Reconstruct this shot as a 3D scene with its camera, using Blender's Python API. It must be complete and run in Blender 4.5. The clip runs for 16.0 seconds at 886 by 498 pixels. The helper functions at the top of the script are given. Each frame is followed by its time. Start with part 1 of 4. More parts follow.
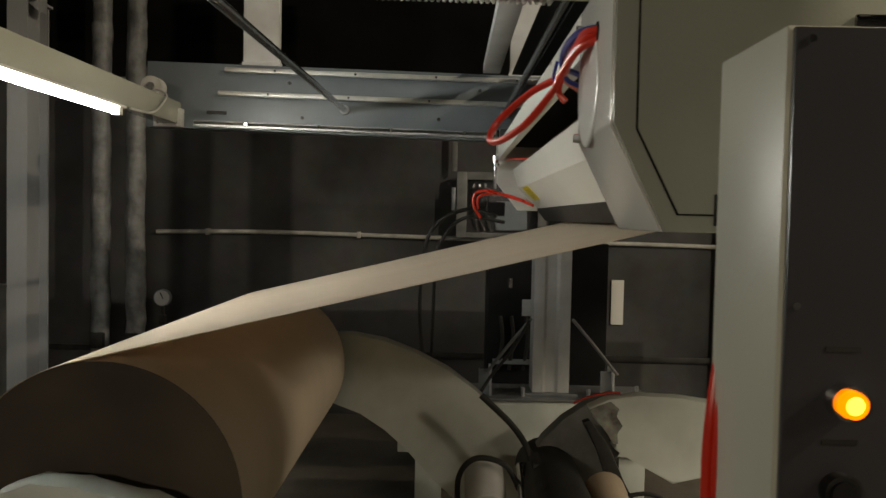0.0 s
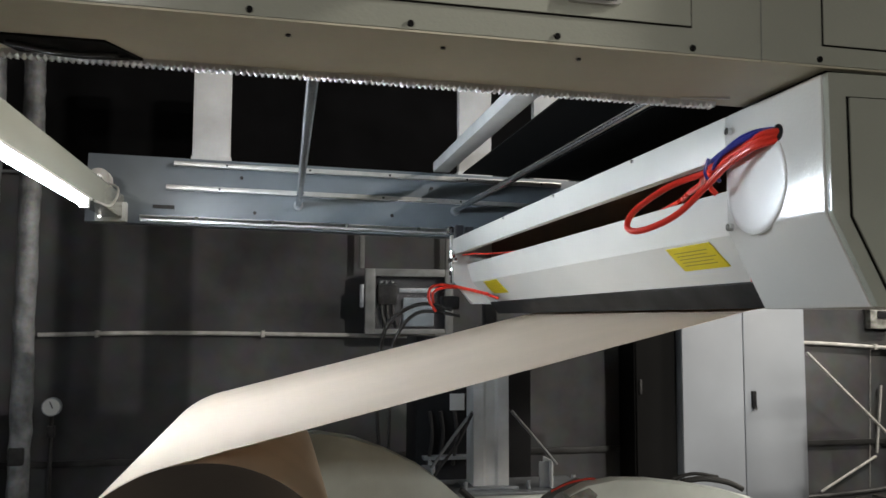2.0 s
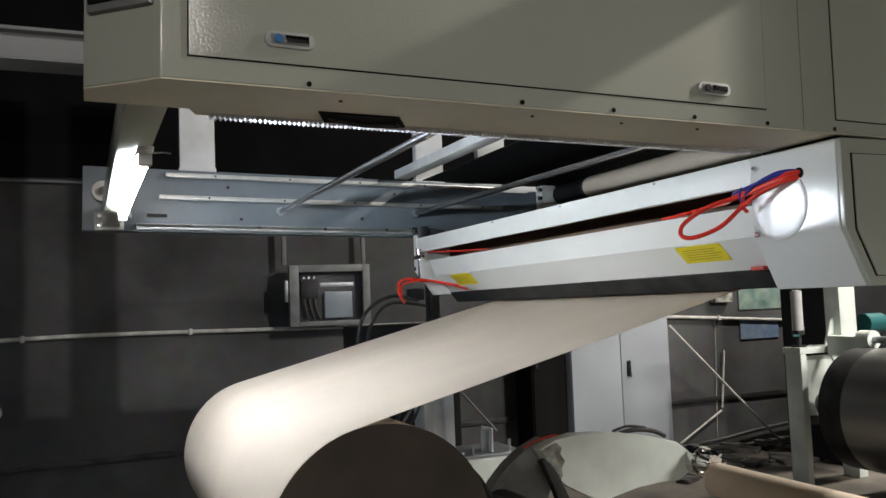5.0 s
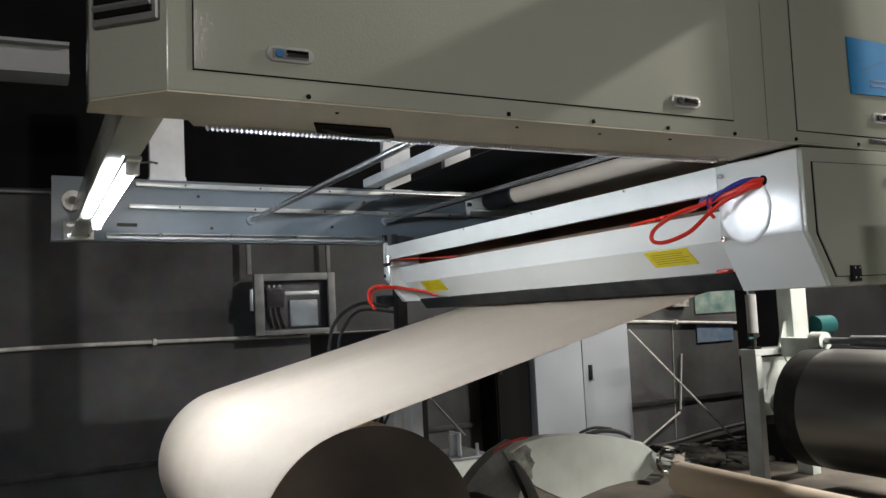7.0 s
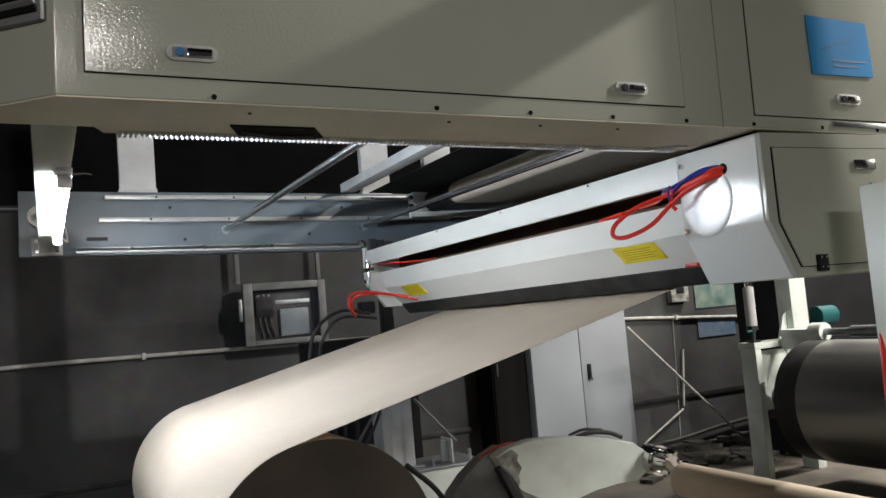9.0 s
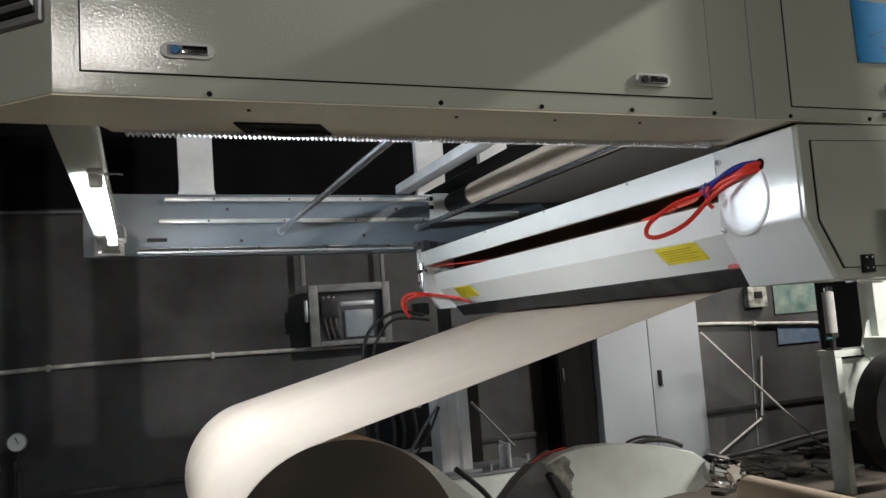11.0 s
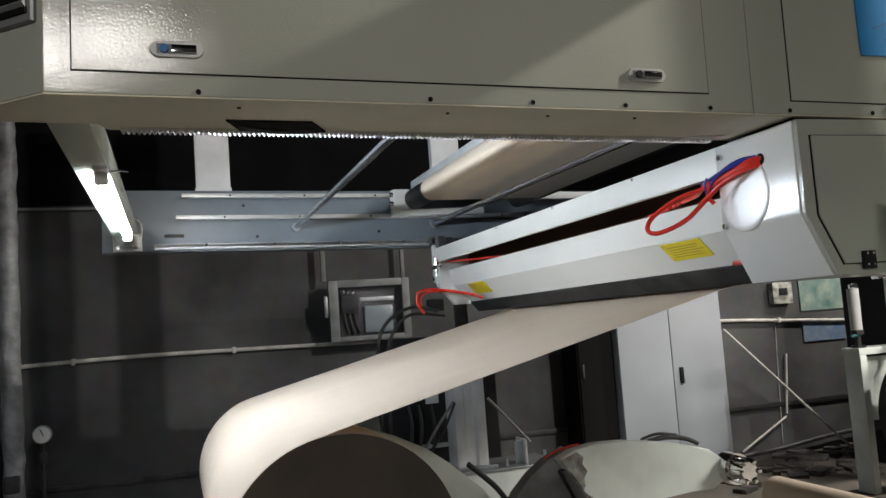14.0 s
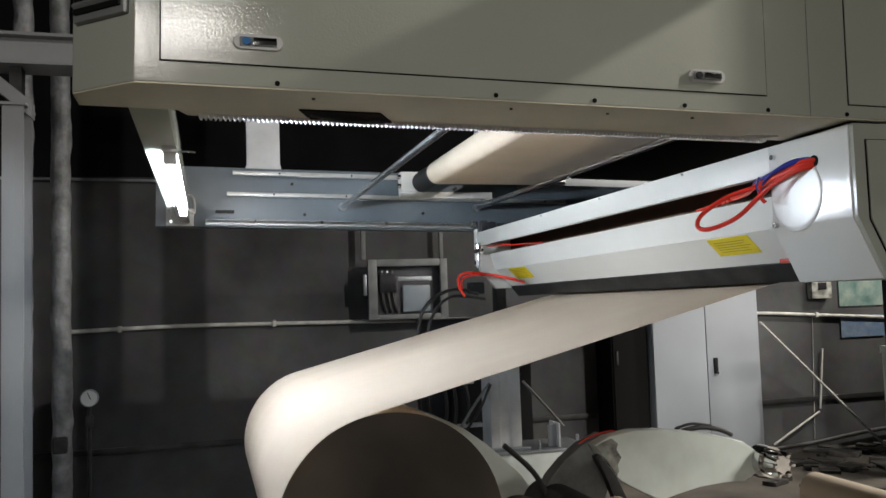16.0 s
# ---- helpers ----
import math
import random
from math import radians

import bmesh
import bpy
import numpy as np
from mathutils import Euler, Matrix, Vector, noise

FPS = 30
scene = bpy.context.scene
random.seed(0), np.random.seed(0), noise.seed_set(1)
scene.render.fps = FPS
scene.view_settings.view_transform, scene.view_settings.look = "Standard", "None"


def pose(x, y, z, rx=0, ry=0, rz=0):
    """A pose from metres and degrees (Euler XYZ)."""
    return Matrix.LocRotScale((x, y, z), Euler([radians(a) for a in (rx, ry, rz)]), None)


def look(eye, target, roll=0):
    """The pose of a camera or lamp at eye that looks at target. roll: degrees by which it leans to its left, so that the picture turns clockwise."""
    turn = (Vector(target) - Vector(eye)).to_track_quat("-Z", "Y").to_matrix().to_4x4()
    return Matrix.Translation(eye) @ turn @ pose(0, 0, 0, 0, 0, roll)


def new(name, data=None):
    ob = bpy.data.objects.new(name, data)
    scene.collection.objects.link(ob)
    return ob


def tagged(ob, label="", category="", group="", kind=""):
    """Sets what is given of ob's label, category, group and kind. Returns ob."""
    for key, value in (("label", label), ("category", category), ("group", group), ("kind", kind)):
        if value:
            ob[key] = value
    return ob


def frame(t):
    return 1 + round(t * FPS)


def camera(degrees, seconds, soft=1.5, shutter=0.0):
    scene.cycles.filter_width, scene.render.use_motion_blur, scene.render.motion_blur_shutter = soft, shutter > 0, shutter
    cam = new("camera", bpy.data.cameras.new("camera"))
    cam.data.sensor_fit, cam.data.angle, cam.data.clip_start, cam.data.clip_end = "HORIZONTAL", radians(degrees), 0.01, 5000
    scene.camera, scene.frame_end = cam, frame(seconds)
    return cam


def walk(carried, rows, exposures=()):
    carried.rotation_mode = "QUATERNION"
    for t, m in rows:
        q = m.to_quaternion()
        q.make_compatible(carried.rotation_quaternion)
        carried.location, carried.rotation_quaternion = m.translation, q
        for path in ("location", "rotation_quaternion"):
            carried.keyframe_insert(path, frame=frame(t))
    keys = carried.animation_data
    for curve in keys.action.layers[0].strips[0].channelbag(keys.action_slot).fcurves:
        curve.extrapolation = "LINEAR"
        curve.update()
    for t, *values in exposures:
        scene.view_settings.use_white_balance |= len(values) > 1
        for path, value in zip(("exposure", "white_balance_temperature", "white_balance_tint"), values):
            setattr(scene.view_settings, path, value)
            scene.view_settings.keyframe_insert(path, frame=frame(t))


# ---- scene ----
cam = camera(56.0, 16.0, shutter=0.4)
PATH = [
    (0, (-0.025, -0.015, 1.621), (-0.043, 1.983, 1.544), 1.2),
    (0.5, (-0.15, -0.091, 1.607), (-0.143, 1.908, 1.55), 1.0),
    (1, (-0.269, -0.119, 1.596), (-0.186, 1.879, 1.562), 1.0),
    (1.5, (-0.458, -0.04, 1.58), (-0.21, 1.942, 1.679), 0.9),
    (2, (-0.664, -0.01, 1.585), (-0.275, 1.944, 1.752), 0.2),
    (2.5, (-0.893, -0.053, 1.594), (-0.372, 1.872, 1.749), -0.9),
    (3, (-1.057, -0.103, 1.594), (-0.482, 1.807, 1.739), -1.4),
    (3.5, (-1.184, -0.19, 1.574), (-0.563, 1.706, 1.715), -1.6),
    (4, (-1.339, -0.295, 1.604), (-0.661, 1.581, 1.738), -1.8),
    (6.5, (-1.67, -0.378, 1.59), (-0.779, 1.407, 1.737), -2.8),
    (7, (-1.666, -0.392, 1.591), (-0.775, 1.392, 1.74), -2.9),
    (7.5, (-1.628, -0.407, 1.587), (-0.731, 1.374, 1.735), -4.0),
    (8, (-1.608, -0.411, 1.586), (-0.712, 1.371, 1.736), -4.6),
    (8.5, (-1.568, -0.398, 1.586), (-0.68, 1.387, 1.739), -4.9),
    (9, (-1.471, -0.378, 1.587), (-0.601, 1.416, 1.744), -4.9),
    (9.5, (-1.376, -0.378, 1.582), (-0.574, 1.446, 1.753), -4.8),
    (12, (-1.299, -0.433, 1.562), (-0.648, 1.449, 1.743), -4.2),
    (12.5, (-1.293, -0.445, 1.565), (-0.664, 1.444, 1.747), -4.2),
    (13, (-1.264, -0.438, 1.564), (-0.64, 1.453, 1.746), -4.1),
    (13.5, (-1.238, -0.431, 1.563), (-0.615, 1.46, 1.744), -4.1),
    (14, (-1.23, -0.434, 1.559), (-0.609, 1.458, 1.736), -4.1),
    (14.5, (-1.257, -0.45, 1.569), (-0.655, 1.449, 1.749), -4.0),
    (15, (-1.276, -0.468, 1.572), (-0.727, 1.446, 1.76), -3.2),
    (15.5, (-1.308, -0.462, 1.587), (-0.759, 1.454, 1.756), -2.6),
    (16, (-1.308, -0.485, 1.579), (-0.761, 1.435, 1.711), -1.9),
]
walk(cam, [(t, look(eye, target, roll)) for t, eye, target, roll in PATH],
     [(0.0, -0.62, 8600, 9), (0.5, -0.3, 7300, 10), (1.0, -0.02, 6900, 10), (1.6, 0.22, 6800, 11), (3.0, 0.20, 6650, 11), (16.0, 0.20, 6650, 11)])

# ---- light ----
world = bpy.data.worlds.new("hall_dark")
scene.world = world
world.use_nodes = True
world.node_tree.nodes["Background"].inputs[0].default_value = (0.5, 0.55, 0.65, 1)
world.node_tree.nodes["Background"].inputs[1].default_value = 0.002


# unseen lamps added to light the hall: place, watts, colour, aim, width, height
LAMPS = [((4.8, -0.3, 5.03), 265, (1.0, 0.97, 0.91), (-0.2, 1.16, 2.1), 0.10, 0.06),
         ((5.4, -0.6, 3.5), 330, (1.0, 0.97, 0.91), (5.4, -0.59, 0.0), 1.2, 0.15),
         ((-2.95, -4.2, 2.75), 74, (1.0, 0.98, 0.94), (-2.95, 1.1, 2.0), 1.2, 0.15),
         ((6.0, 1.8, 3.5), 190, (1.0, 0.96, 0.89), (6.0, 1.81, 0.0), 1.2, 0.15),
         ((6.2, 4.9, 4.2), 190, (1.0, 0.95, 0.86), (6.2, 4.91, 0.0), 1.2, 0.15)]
for place, watts, colour, aim, wide, high in LAMPS:
    data = bpy.data.lights.new("unseen_hall_light", "AREA")
    data.shape, data.size, data.size_y = "RECTANGLE", wide, high
    data.energy, data.color = watts, colour
    new("unseen_hall_light", data).matrix_world = look(place, aim)


# ---- materials ----
def material(name, colour, rough=0.5, metal=0.0, vary=0.15, scale=3.0, grain=60.0, bump=0.1, depth=0.002, coat=0.0, stain=None, stretch=(1, 1, 1), dust=0.0):
    m = bpy.data.materials.new(name)
    m.use_nodes = True
    nt = m.node_tree
    n, l = nt.nodes, nt.links
    b = n["Principled BSDF"]
    b.inputs["Metallic"].default_value = metal
    b.inputs["Coat Weight"].default_value = coat
    co = n.new("ShaderNodeTexCoord")
    mp = n.new("ShaderNodeMapping")
    mp.inputs["Scale"].default_value = stretch
    l.new(co.outputs["Object"], mp.inputs["Vector"])
    big = n.new("ShaderNodeTexNoise")
    big.inputs["Scale"].default_value, big.inputs["Detail"].default_value = scale, 6
    fine = n.new("ShaderNodeTexNoise")
    fine.inputs["Scale"].default_value, fine.inputs["Detail"].default_value = grain, 3
    l.new(mp.outputs[0], big.inputs["Vector"])
    l.new(mp.outputs[0], fine.inputs["Vector"])
    ramp = n.new("ShaderNodeValToRGB")
    other = stain or tuple(c * (1 - vary * 1.6) for c in colour)
    ramp.color_ramp.elements[0].position, ramp.color_ramp.elements[0].color = 0.3, (*other, 1)
    ramp.color_ramp.elements[1].position, ramp.color_ramp.elements[1].color = 0.7, (*[min(1, c * (1 + vary * 0.5)) for c in colour], 1)
    l.new(big.outputs["Fac"], ramp.inputs[0])
    mix = n.new("ShaderNodeMix")
    mix.data_type, mix.blend_type = "RGBA", "MULTIPLY"
    mix.inputs["Factor"].default_value = min(1, vary)
    l.new(ramp.outputs[0], mix.inputs[6])
    l.new(fine.outputs["Color"], mix.inputs[7])
    hsv = n.new("ShaderNodeHueSaturation")
    hsv.inputs["Saturation"].default_value = 1.0
    l.new(mix.outputs[2], hsv.inputs["Color"])
    l.new(hsv.outputs[0], b.inputs["Base Color"])
    rr = n.new("ShaderNodeMapRange")
    rr.inputs[3].default_value, rr.inputs[4].default_value = max(0.03, rough - 0.05), min(1, rough + 0.05)
    l.new(big.outputs["Fac"], rr.inputs[0])
    l.new(rr.outputs[0], b.inputs["Roughness"])
    if bump:
        bp = n.new("ShaderNodeBump")
        bp.inputs["Strength"].default_value, bp.inputs["Distance"].default_value = bump, depth
        l.new(fine.outputs["Fac"], bp.inputs["Height"])
        l.new(bp.outputs[0], b.inputs["Normal"])
    return m


def glow(name, colour, strength):
    m = bpy.data.materials.new(name)
    m.use_nodes = True
    b = m.node_tree.nodes["Principled BSDF"]
    b.inputs["Base Color"].default_value = (*colour, 1)
    b.inputs["Emission Color"].default_value = (*colour, 1)
    b.inputs["Emission Strength"].default_value = strength
    return m


BEIGE = material("beige_enamel", (0.43, 0.445, 0.385), 0.12, vary=0.06, scale=2, grain=210, bump=0.38, depth=0.0010)
BOXBEIGE = material("pale_beige_enamel", (0.66, 0.66, 0.57), 0.36, vary=0.05, scale=2, grain=210, bump=0.35, depth=0.0010)
WHITE = material("white_enamel", (0.78, 0.77, 0.73), 0.40, vary=0.05, scale=2, grain=420, bump=0.0)
# lighter and warmer than BEIGE: holds light bounced up from the paper
BEIGEBOUNCE = material("bounce_lit_matt_beige", (0.62, 0.585, 0.465), 0.6, vary=0.10, scale=2.5, grain=90, bump=0.05)
HOUSING = material("glossy_white_enamel", (0.76, 0.76, 0.73), 0.17, vary=0.03, scale=2, grain=170, bump=0.40, depth=0.0010)
CAPWHITE = material("white_plastic_cover", (0.80, 0.80, 0.78), 0.30, vary=0.03, scale=2, grain=300, bump=0.04, depth=0.0006)
for m in (HOUSING, CAPWHITE):
    m.node_tree.nodes["Principled BSDF"].inputs["Specular IOR Level"].default_value = 1.0
RACK = material("greased_rack_steel", (0.85, 0.85, 0.87), 0.42, 0.75, vary=0.1, scale=30, grain=200, bump=0.0)
COLUMN = material("grimy_grey_column_paint", (0.26, 0.265, 0.275), 0.5, vary=0.10, scale=1.5, grain=60, bump=0.05, stretch=(1, 1, 0.3))
DIMGREY = material("dull_grey_paint", (0.24, 0.25, 0.25), 0.5, vary=0.25, scale=8, grain=90, bump=0.1)
SATIN = material("satin_zinc", (0.62, 0.62, 0.60), 0.38, 0.6, vary=0.1, scale=20, grain=200, bump=0.03)
# black for joints and holes, and for shade painted on gap, guards and cabinet
SEAMSHADE = material("seam_and_shade_black", (0.009, 0.009, 0.009), 0.9, vary=0.1)
STEEL = material("galvanised_steel", (0.42, 0.45, 0.48), 0.42, 0.75, vary=0.2, scale=6, grain=120, bump=0.06)
BRIGHT = material("bright_steel", (0.72, 0.74, 0.76), 0.22, 1.0, vary=0.12, scale=8, grain=150, bump=0.04, stretch=(1, 0.15, 1))
CHROME = material("chrome", (0.8, 0.8, 0.8), 0.12, 1.0, vary=0.15, scale=30, grain=80, bump=0.05)
RAILGREY = material("grey_blue_enamel", (0.17, 0.20, 0.23), 0.38, vary=0.12, scale=4, grain=220, bump=0.1, depth=0.001)
POSTGREY = material("pale_grey_paint", (0.62, 0.63, 0.63), 0.5, vary=0.14, scale=5, grain=90, bump=0.08)
KRAFT = material("kraft_paper", (0.69, 0.585, 0.465), 0.9, vary=0.05, scale=1.6, grain=190, bump=0.05, depth=0.0006, stretch=(1, 2.5, 1))
WEBPAPER = material("thin_kraft_paper", (0.69, 0.585, 0.465), 0.9, vary=0.05, scale=1.6, grain=190, bump=0.05, depth=0.0006, stretch=(1, 2.5, 1))
nt = WEBPAPER.node_tree
through_light, blend = nt.nodes.new("ShaderNodeBsdfTranslucent"), nt.nodes.new("ShaderNodeMixShader")
through_light.inputs["Color"].default_value = (0.78, 0.60, 0.45, 1)
blend.inputs[0].default_value = 0.22
nt.links.new(nt.nodes["Principled BSDF"].outputs[0], blend.inputs[1])
nt.links.new(through_light.outputs[0], blend.inputs[2])
nt.links.new(blend.outputs[0], nt.nodes["Material Output"].inputs["Surface"])
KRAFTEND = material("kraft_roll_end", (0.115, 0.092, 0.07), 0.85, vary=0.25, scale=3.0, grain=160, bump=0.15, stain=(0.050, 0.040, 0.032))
CORE = material("cardboard_core", (0.50, 0.40, 0.30), 0.75, vary=0.15, scale=7, grain=90, bump=0.12, stretch=(1, 0.3, 1))
MINT = material("pale_green_enamel", (0.76, 0.82, 0.78), 0.42, vary=0.10, scale=5, grain=200, bump=0.1, depth=0.001, stain=(0.62, 0.67, 0.63))
WORN = material("worn_bare_paint", (0.44, 0.45, 0.41), 0.5, 0.1, vary=0.5, scale=16, grain=70, bump=0.3, stain=(0.10, 0.095, 0.085))
IRON = material("dark_iron", (0.05, 0.05, 0.05), 0.55, 0.4, vary=0.4, scale=9, grain=90, bump=0.25)
BLACK = material("black_plastic", (0.02, 0.02, 0.022), 0.45, vary=0.2)
RUBBER = material("black_rubber", (0.018, 0.018, 0.018), 0.6, vary=0.2, grain=120)
DRUM = material("ground_steel_drum", (0.62, 0.62, 0.61), 0.31, 0.90, vary=0.25, scale=9, grain=60, bump=0.0, stretch=(1, 0.04, 1))
CABINET = material("light_grey_cabinet_enamel", (0.37, 0.40, 0.44), 0.4, vary=0.06, scale=2, grain=250, bump=0.1, depth=0.0008)
WALL = material("sooty_plaster", (0.092, 0.093, 0.096), 0.75, vary=0.45, scale=1.3, grain=7, bump=0.35, depth=0.010, stain=(0.032, 0.033, 0.036))
FLOOR = material("dirty_concrete", (0.17, 0.15, 0.125), 0.7, vary=0.4, scale=1.6, grain=40, bump=0.3, depth=0.004)
# near-black for the ceiling and for shade painted on the upper wall
CEILSHADE = material("ceiling_and_shade_black", (0.008, 0.008, 0.009), 0.9, vary=0.3)
PIPEWHITE = material("grimy_white_pipe", (0.66, 0.65, 0.62), 0.6, vary=0.22, scale=12, grain=60, bump=0.15)
FOIL = material("wrapped_pipe_lagging", (0.34, 0.35, 0.36), 0.6, 0.2, vary=0.35, scale=9, grain=30, bump=0.6, depth=0.01)
REDHOSE = material("red_hose", (0.86, 0.05, 0.03), 0.28, vary=0.08, bump=0.0)
BLUEHOSE = material("blue_hose", (0.03, 0.04, 0.30), 0.28, vary=0.08, bump=0.0)
YELLOW = material("yellow_label", (0.78, 0.62, 0.02), 0.45, vary=0.06, bump=0.0)
LABELINK = material("faded_label_ink", (0.42, 0.33, 0.03), 0.5, vary=0.1, bump=0.0)
BLUEFILM = material("blue_protective_film", (0.012, 0.26, 0.62), 0.8, vary=0.12, scale=8, bump=0.1)
BLUEINK = material("blue_ink", (0.015, 0.13, 0.32), 0.5, vary=0.1, bump=0.0)
PANELDARK = material("dark_blue_grey_panel", (0.058, 0.058, 0.066), 0.30, vary=0.12, scale=3, grain=260, bump=0.05)
PAPERWHITE = material("white_paper", (0.78, 0.78, 0.76), 0.6, vary=0.05)
POSTERGREEN = material("faded_green_poster", (0.20, 0.25, 0.22), 0.55, vary=0.5, scale=7, stain=(0.07, 0.15, 0.14))
POSTERBLUE = material("faded_blue_poster", (0.17, 0.22, 0.28), 0.55, vary=0.5, scale=12, stain=(0.10, 0.17, 0.30))
TEAL = material("teal_paint", (0.012, 0.11, 0.115), 0.45, vary=0.2)
BROWNWEB = material("brown_paper", (0.16, 0.10, 0.065), 0.85, vary=0.08, bump=0.04)
REDTAPE = material("red_plastic", (0.60, 0.05, 0.03), 0.4, vary=0.1, bump=0.0)
RUBBLE = material("floor_rubble", (0.13, 0.12, 0.11), 0.9, vary=0.6, scale=9, grain=40, bump=0.5)
TUBE = glow("fluorescent_tube", (0.78, 0.89, 1.0), 235.0)
AMBER = glow("amber_lens", (1.0, 0.20, 0.008), 3.0)
BULB = glow("amber_bulb", (1.0, 0.50, 0.07), 5.0)
for m in (SEAMSHADE, CEILSHADE, BLACK):
    m.node_tree.nodes["Principled BSDF"].inputs["Specular IOR Level"].default_value = 0.12
GLASS = bpy.data.materials.new("clear_glass")
GLASS.use_nodes = True
g = GLASS.node_tree.nodes["Principled BSDF"]
g.inputs["Transmission Weight"].default_value, g.inputs["Roughness"].default_value, g.inputs["IOR"].default_value = 1.0, 0.03, 1.2

# ---- building blocks ----
AT = {}


def thing(name, label, category, place=(0, 0, 0), group="", kind=""):
    ob = new(name)
    ob.empty_display_size = 0.1
    ob.location = place
    AT[ob] = Vector(place)
    return tagged(ob, label, category, group, kind)


def part(name, bm, mat, parent, label="", smooth=True):
    """Links a bmesh in world coordinates as one mesh under its thing or part."""
    me = bpy.data.meshes.new(name)
    bmesh.ops.recalc_face_normals(bm, faces=bm.faces)
    bm.to_mesh(me)
    bm.free()
    me.materials.append(mat)
    if smooth:
        for p in me.polygons:
            p.use_smooth = True
        me.set_sharp_from_angle(angle=radians(32))
    ob = new(name, me)
    AT[ob] = Vector((0, 0, 0))
    if parent is not None:
        ob.parent = parent
        ob.location = -AT[parent]
    return tagged(ob, label) if label else ob


def structure(name, bm, mat, label, category):
    return tagged(part(name, bm, mat, None), label, category, kind="structure")


def box(bm, x0, x1, y0, y1, z0, z1, bevel=0.0, turn=None):
    made = bmesh.ops.create_cube(bm, size=1)["verts"]
    m = Matrix.Translation(((x0 + x1) / 2, (y0 + y1) / 2, (z0 + z1) / 2))
    if turn is not None:
        m = m @ turn.to_4x4()
    m = m @ Matrix.Diagonal((x1 - x0, y1 - y0, z1 - z0, 1))
    bmesh.ops.transform(bm, matrix=m, verts=made)
    if bevel:
        edges = list({e for v in made for e in v.link_edges})
        bmesh.ops.bevel(bm, geom=edges, offset=bevel, segments=2, affect="EDGES", profile=0.6)
    return bm


def abox(*a, **k):
    return box(bmesh.new(), *a, **k)


def rod(bm, p, q, r, r2=None, seg=20, caps=True):
    p, q = Vector(p), Vector(q)
    made = bmesh.ops.create_cone(bm, cap_ends=caps, segments=seg, radius1=r, radius2=r if r2 is None else r2, depth=(q - p).length)["verts"]
    turn = (q - p).to_track_quat("Z", "Y").to_matrix().to_4x4()
    bmesh.ops.transform(bm, matrix=Matrix.Translation((p + q) / 2) @ turn, verts=made)
    return bm


def arod(*a, **k):
    return rod(bmesh.new(), *a, **k)


def ring(bm, c, axis_end, r_out, r_in, seg=28):
    """A tube with wall thickness from c to axis_end."""
    c, e = Vector(c), Vector(axis_end)
    turn = (e - c).to_track_quat("Z", "Y").to_matrix()
    loops = []
    for centre, r in ((c, r_out), (e, r_out), (e, r_in), (c, r_in)):
        loops.append([bm.verts.new(centre + turn @ Vector((r * math.cos(2 * math.pi * k / seg), r * math.sin(2 * math.pi * k / seg), 0))) for k in range(seg)])
    for a in range(4):
        for k in range(seg):
            bm.faces.new((loops[a][k], loops[a][(k + 1) % seg], loops[(a + 1) % 4][(k + 1) % seg], loops[(a + 1) % 4][k]))
    return bm


def prism(bm, pts, y0, y1, bevel=0.0):
    """A profile of (x, z) points drawn out along y."""
    a = [bm.verts.new((x, y0, z)) for x, z in pts]
    b = [bm.verts.new((x, y1, z)) for x, z in pts]
    faces = [bm.faces.new(a), bm.faces.new(b[::-1])]
    for k in range(len(pts)):
        faces.append(bm.faces.new((a[k], b[k], b[(k + 1) % len(pts)], a[(k + 1) % len(pts)])))
    if bevel:
        edges = list({e for f in faces for e in f.edges})
        bmesh.ops.bevel(bm, geom=edges, offset=bevel, segments=2, affect="EDGES", profile=0.6)
    return bm


def aprism(*a, **k):
    return prism(bmesh.new(), *a, **k)


def plan_prism(pts, z0, z1, bevel=0.0):
    """A plan of (x, y) points drawn up along z."""
    bm = bmesh.new()
    a = [bm.verts.new((x, y, z0)) for x, y in pts]
    b = [bm.verts.new((x, y, z1)) for x, y in pts]
    faces = [bm.faces.new(a[::-1]), bm.faces.new(b)]
    for k in range(len(pts)):
        faces.append(bm.faces.new((a[k], a[(k + 1) % len(pts)], b[(k + 1) % len(pts)], b[k])))
    if bevel:
        edges = list({e for f in faces for e in f.edges})
        bmesh.ops.bevel(bm, geom=edges, offset=bevel, segments=2, affect="EDGES", profile=0.6)
    return bm


def smooth_line(pts, n=8):
    pts = [Vector(p) for p in pts]
    out = []
    for k in range(len(pts) - 1):
        a, b, c, d = pts[max(k - 1, 0)], pts[k], pts[k + 1], pts[min(k + 2, len(pts) - 1)]
        for s in range(n):
            u = s / n
            out.append(0.5 * ((2 * b) + (c - a) * u + (2 * a - 5 * b + 4 * c - d) * u * u + (3 * b - a - 3 * c + d) * u ** 3))
    return out + [pts[-1]]


def hose(bm, pts, r, seg=10, n=8):
    line = smooth_line(pts, n)
    loops = []
    side = None
    for k, p in enumerate(line):
        way = (line[min(k + 1, len(line) - 1)] - line[max(k - 1, 0)]).normalized()
        if side is None:
            side = way.orthogonal().normalized()
        side = (side - way * side.dot(way)).normalized()
        up = way.cross(side)
        loops.append([bm.verts.new(p + r * (math.cos(2 * math.pi * j / seg) * side + math.sin(2 * math.pi * j / seg) * up)) for j in range(seg)])
    for a, b in zip(loops, loops[1:]):
        for j in range(seg):
            bm.faces.new((a[j], a[(j + 1) % seg], b[(j + 1) % seg], b[j]))
    bm.faces.new(loops[0][::-1])
    bm.faces.new(loops[-1])
    return bm


def ahose(*a, **k):
    return hose(bmesh.new(), *a, **k)


